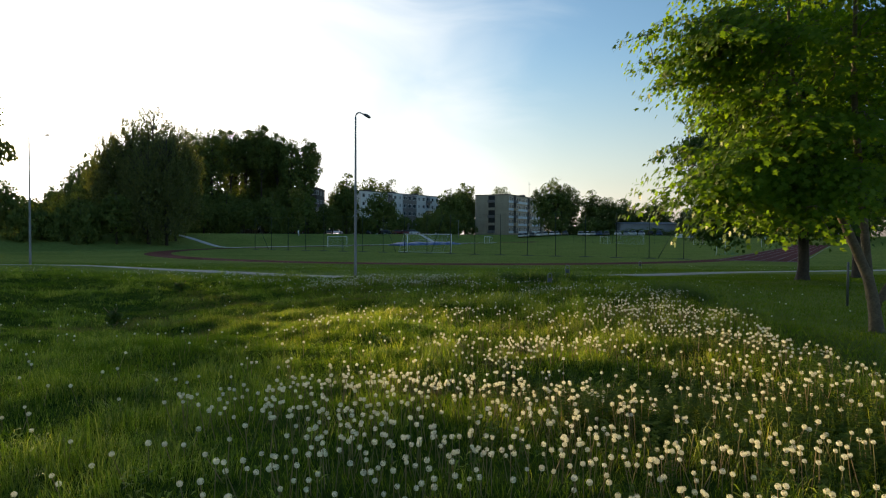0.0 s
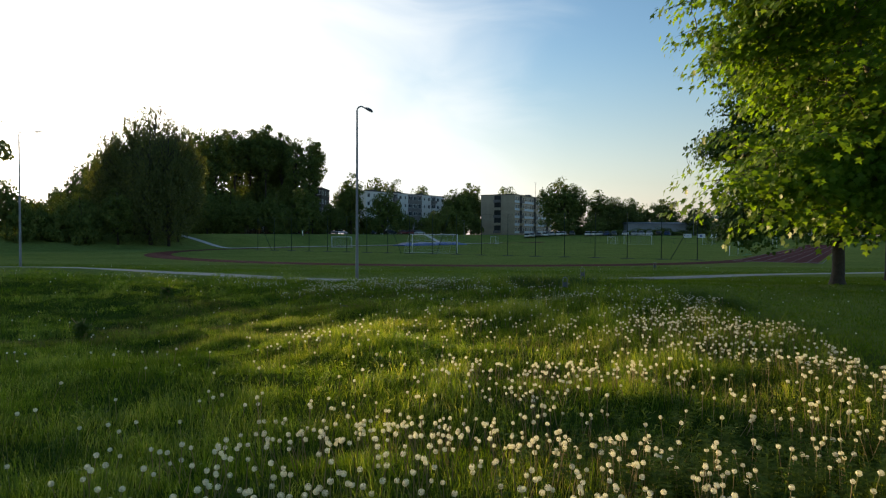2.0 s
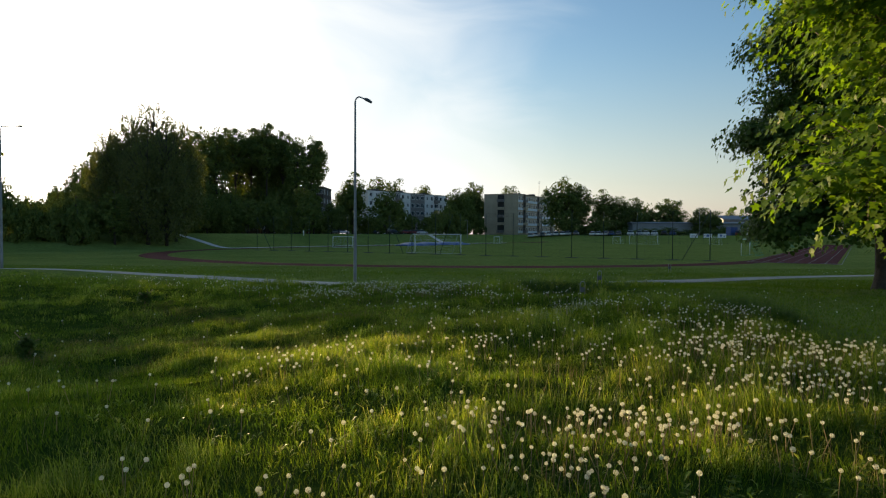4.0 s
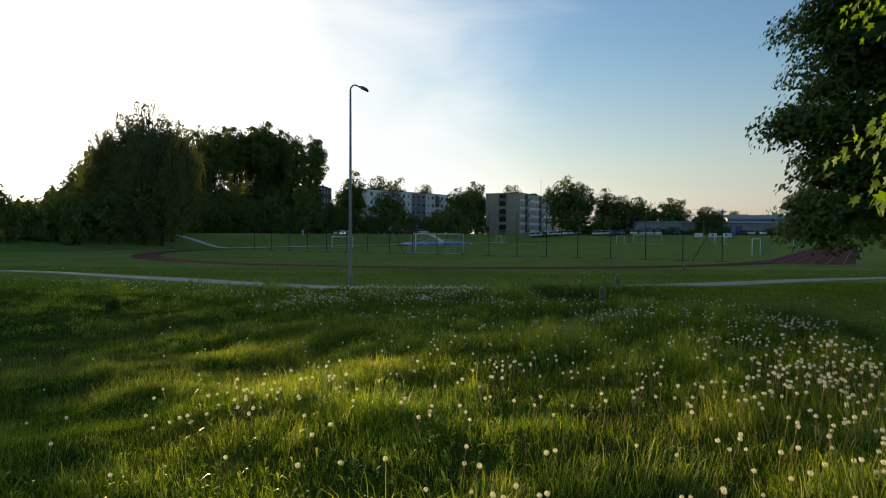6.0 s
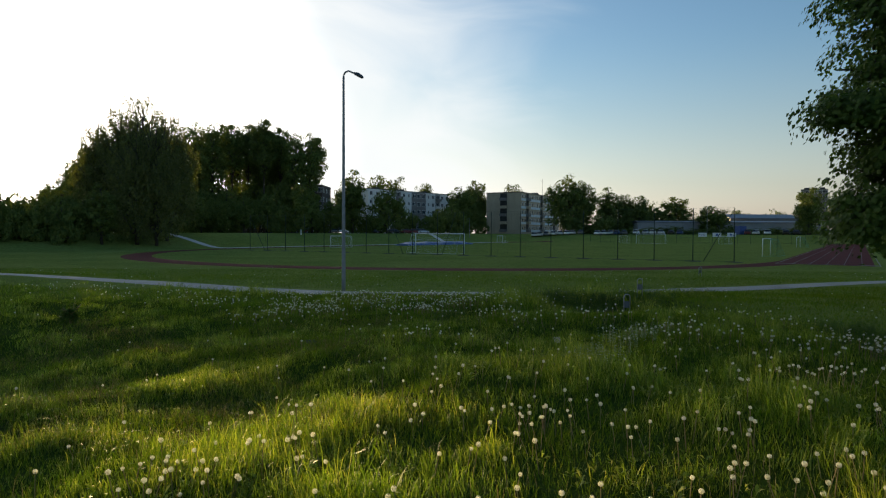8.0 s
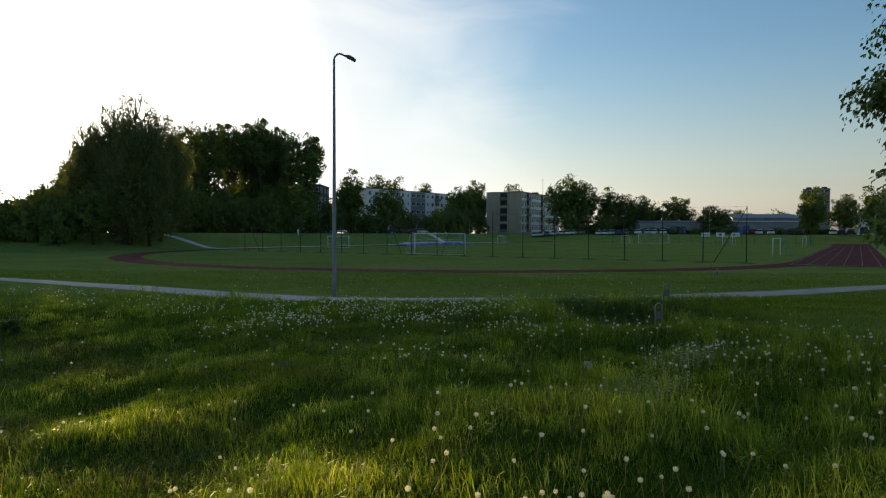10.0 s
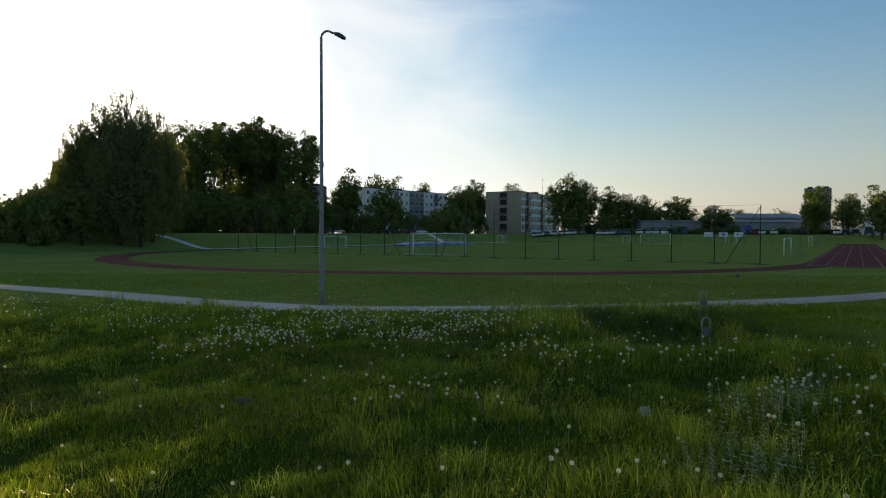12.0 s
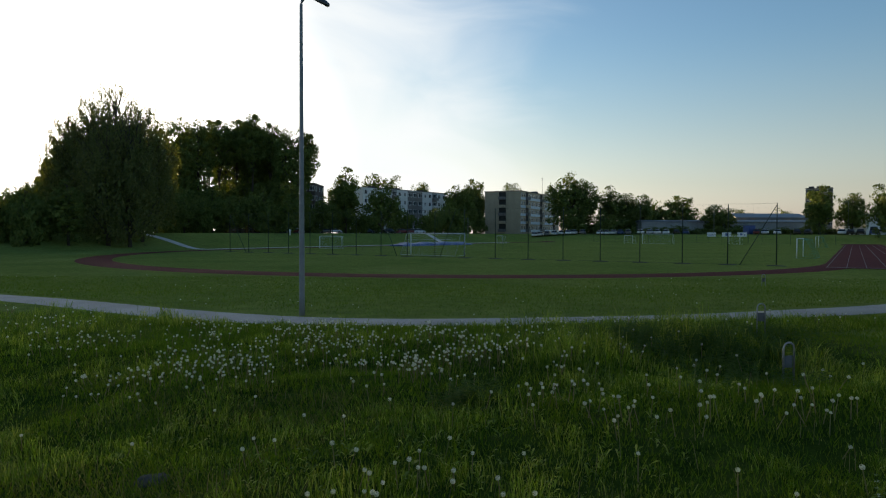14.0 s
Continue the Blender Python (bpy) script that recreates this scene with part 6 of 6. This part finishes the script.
def make_dry_stalks():
    """Thin pale stalks that have lost their seed heads, and dry grass stems."""
    x, y = scatter(30000, -6, 7.0, 2.8, 27, lambda x, y: in_meadow(x, y) * in_view(x, y) * not_bare(x, y) * (0.10 + 0.5 * step(-1.5, 1.5, x) * (1 - step(10, 15, y))) * step(0.35, 0.65, value_noise(x, y, 0.8, 44)))
    n = len(x)
    ob = part("dry_stalks", blades("dry_stalks", x, y, RNG.uniform(0.14, 0.34, n), RNG.uniform(0.0025, 0.0045, n) * (1 + 0.04 * np.clip(y - 8, 0, 30)), RNG.uniform(0.05, 0.5, n)), M_STALK)
    tagged(ob, "thin pale dry stalks standing between meadow grass", "stalks", kind="stuff")


make_dry_stalks()


def make_dry_grass():
    """Old brownish grass, long and lying over, in the hollow; its dull colour also stands in for shade."""
    x, y = scatter(26000, -10, 0.5, 14.5, 25, lambda x, y: in_meadow(x, y) * in_view(x, y) * (1 - step(-2.5, 0.3, x)) * step(0.30, 0.65, value_noise(x, y, 1.1, 57)))
    n = len(x)
    ob = part("dry_grass", blades("dry_grass", x, y, RNG.uniform(0.09, 0.22, n), RNG.uniform(0.004, 0.008, n), RNG.uniform(0.9, 1.7, n)), M_DRYGRASS)
    tagged(ob, "old brownish dry grass lying over in meadow hollow", "grass", kind="stuff")


make_dry_grass()


def herb_arrays(x, y, h, pairs, leaf, tilt, rng):
    """Upright herbs at (x, y): each a stalk and crossed pairs of pointed leaves; vertices and triangles."""
    vs, fs, o = [], [], 0
    z = terrain(x, y)
    for i in range(len(x)):
        lean = rng.normal(0, 0.12, 2)
        for k in range(pairs):
            f = (k + 0.8) / pairs
            c = np.array([x[i] + lean[0] * f * h[i], y[i] + lean[1] * f * h[i], z[i] + h[i] * f])
            a0 = rng.random() * 2 * math.pi
            L = leaf * rng.uniform(0.7, 1.2) * (1.15 - 0.5 * f)
            for a in (a0, a0 + math.pi / 2, a0 + math.pi, a0 + 1.5 * math.pi):
                d, e = np.array([math.cos(a), math.sin(a), 0]), np.array([-math.sin(a), math.cos(a), 0])
                up = np.array([0, 0, rng.normal(tilt, 0.3)])
                vs += [c, c + (d * 0.5 + up * 0.4) * L + e * L * 0.30, c + (d + up * 0.35) * L, c + (d * 0.5 + up * 0.4) * L - e * L * 0.30]
                fs += [(o, o + 1, o + 2), (o, o + 2, o + 3)]
                o += 4
        b, t = np.array([x[i], y[i], z[i] - 0.01]), np.array([x[i] + lean[0] * h[i], y[i] + lean[1] * h[i], z[i] + h[i]])
        vs += [b + [0.003, 0, 0], b - [0.003, 0, 0], t]
        fs += [(o, o + 1, o + 2)]
        o += 3
    return np.array(vs), np.array(fs)


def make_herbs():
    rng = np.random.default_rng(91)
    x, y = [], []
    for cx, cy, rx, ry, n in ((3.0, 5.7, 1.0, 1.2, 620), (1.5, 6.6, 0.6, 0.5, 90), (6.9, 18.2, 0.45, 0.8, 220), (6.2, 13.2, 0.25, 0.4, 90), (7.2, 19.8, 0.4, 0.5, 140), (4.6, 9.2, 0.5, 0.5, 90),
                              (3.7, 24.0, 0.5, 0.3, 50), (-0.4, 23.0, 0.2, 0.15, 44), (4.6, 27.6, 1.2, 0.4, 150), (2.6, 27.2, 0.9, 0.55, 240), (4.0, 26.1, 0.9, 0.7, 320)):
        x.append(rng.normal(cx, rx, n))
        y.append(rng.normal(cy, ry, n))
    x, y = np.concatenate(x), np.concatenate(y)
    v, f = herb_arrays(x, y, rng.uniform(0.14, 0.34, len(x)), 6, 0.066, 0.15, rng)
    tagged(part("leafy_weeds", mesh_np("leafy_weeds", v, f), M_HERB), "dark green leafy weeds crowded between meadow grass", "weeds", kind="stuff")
    x, y = [], []
    for cx, cy, rx, ry, n in ((1.85, 17.9, 0.26, 0.20, 44), (2.85, 19.4, 0.30, 0.20, 42), (3.4, 19.7, 0.2, 0.2, 16), (2.3, 18.5, 0.3, 0.2, 14)):
        x.append(rng.normal(cx, rx, n))
        y.append(rng.normal(cy, ry, n))
    x, y = np.concatenate(x), np.concatenate(y)
    v, f = herb_arrays(x, y, rng.uniform(0.20, 0.36, len(x)), 6, 0.032, 0.5, rng)
    tagged(part("pale_nettles", mesh_np("pale_nettles", v, f), M_PALEHERB), "upright pale grey-green flowering nettles in meadow grass", "wild flowers", kind="stuff")


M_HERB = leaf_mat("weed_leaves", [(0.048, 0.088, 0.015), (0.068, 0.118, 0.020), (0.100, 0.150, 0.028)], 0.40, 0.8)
M_PALEHERB = leaf_mat("pale_nettle_leaves", [(0.10, 0.16, 0.05), (0.16, 0.23, 0.085), (0.30, 0.36, 0.20), (0.62, 0.64, 0.53)], 0.4, 0.6, (1.0, 1.0, 0.8))
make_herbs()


def make_lawn_flowers():
    """Scattered low pale flower heads on the mown grass beyond the footpath."""
    x, y = scatter(560, -26, 30, 30, 50, lambda x, y: (y > way_y(x) + 1.3) & (y < 88 - np.sqrt(np.maximum(40.4 ** 2 - (x - 1) ** 2, 0))) & (value_noise(x, y, 2.5, 71) > 0.52))
    x2, y2 = scatter(160, 6.5, 20, 12, 31, lambda x, y: (y < way_y(x) - 1.5) & (value_noise(x, y, 2.5, 72) > 0.5))
    x, y = np.concatenate([x, x2]), np.concatenate([y, y2])
    hv, hf = seed_head_arrays(20, 300, 0.016)
    vs = [hv * RNG.uniform(0.7, 1.2) + [x[i], y[i], tz(x[i], y[i]) + RNG.uniform(0.06, 0.14)] for i in range(len(x))]
    fs = [hf + i * len(hv) for i in range(len(x))]
    tagged(part("lawn_daisies", mesh_np("lawn_daisies", np.concatenate(vs), np.concatenate(fs)), M_FLUFF), "small pale flower heads scattered over mown lawn", "wild flowers", kind="stuff")


make_lawn_flowers()


M_PAPER = surface("dull_paper", [(0.36, 0.35, 0.32), (0.50, 0.49, 0.45)], 20, 0.9, 0, 90, 0.1, 0.003, 0.3)


def paper_litter(x, y):
    """A crumpled scrap of paper caught in the grass."""
    bm = bmesh.new()
    bmesh.ops.create_grid(bm, x_segments=6, y_segments=5, size=0.5)
    for v in bm.verts:
        n = noise.noise(Vector((v.co.x * 3.1, v.co.y * 3.7, 4.0)))
        v.co = Vector((v.co.x * 0.13, v.co.y * 0.09, 0.20 + 0.05 * n + 0.05 * v.co.y))
    bmesh.ops.solidify(bm, geom=bm.faces[:], thickness=0.002)
    o = tagged(part("paper_litter", bm, M_PAPER), "crumpled scrap of white paper caught in grass", "litter")
    o.matrix_world = pose(x, y, tz(x, y), 40, 8, 25)


paper_litter(1.5, 19.55)
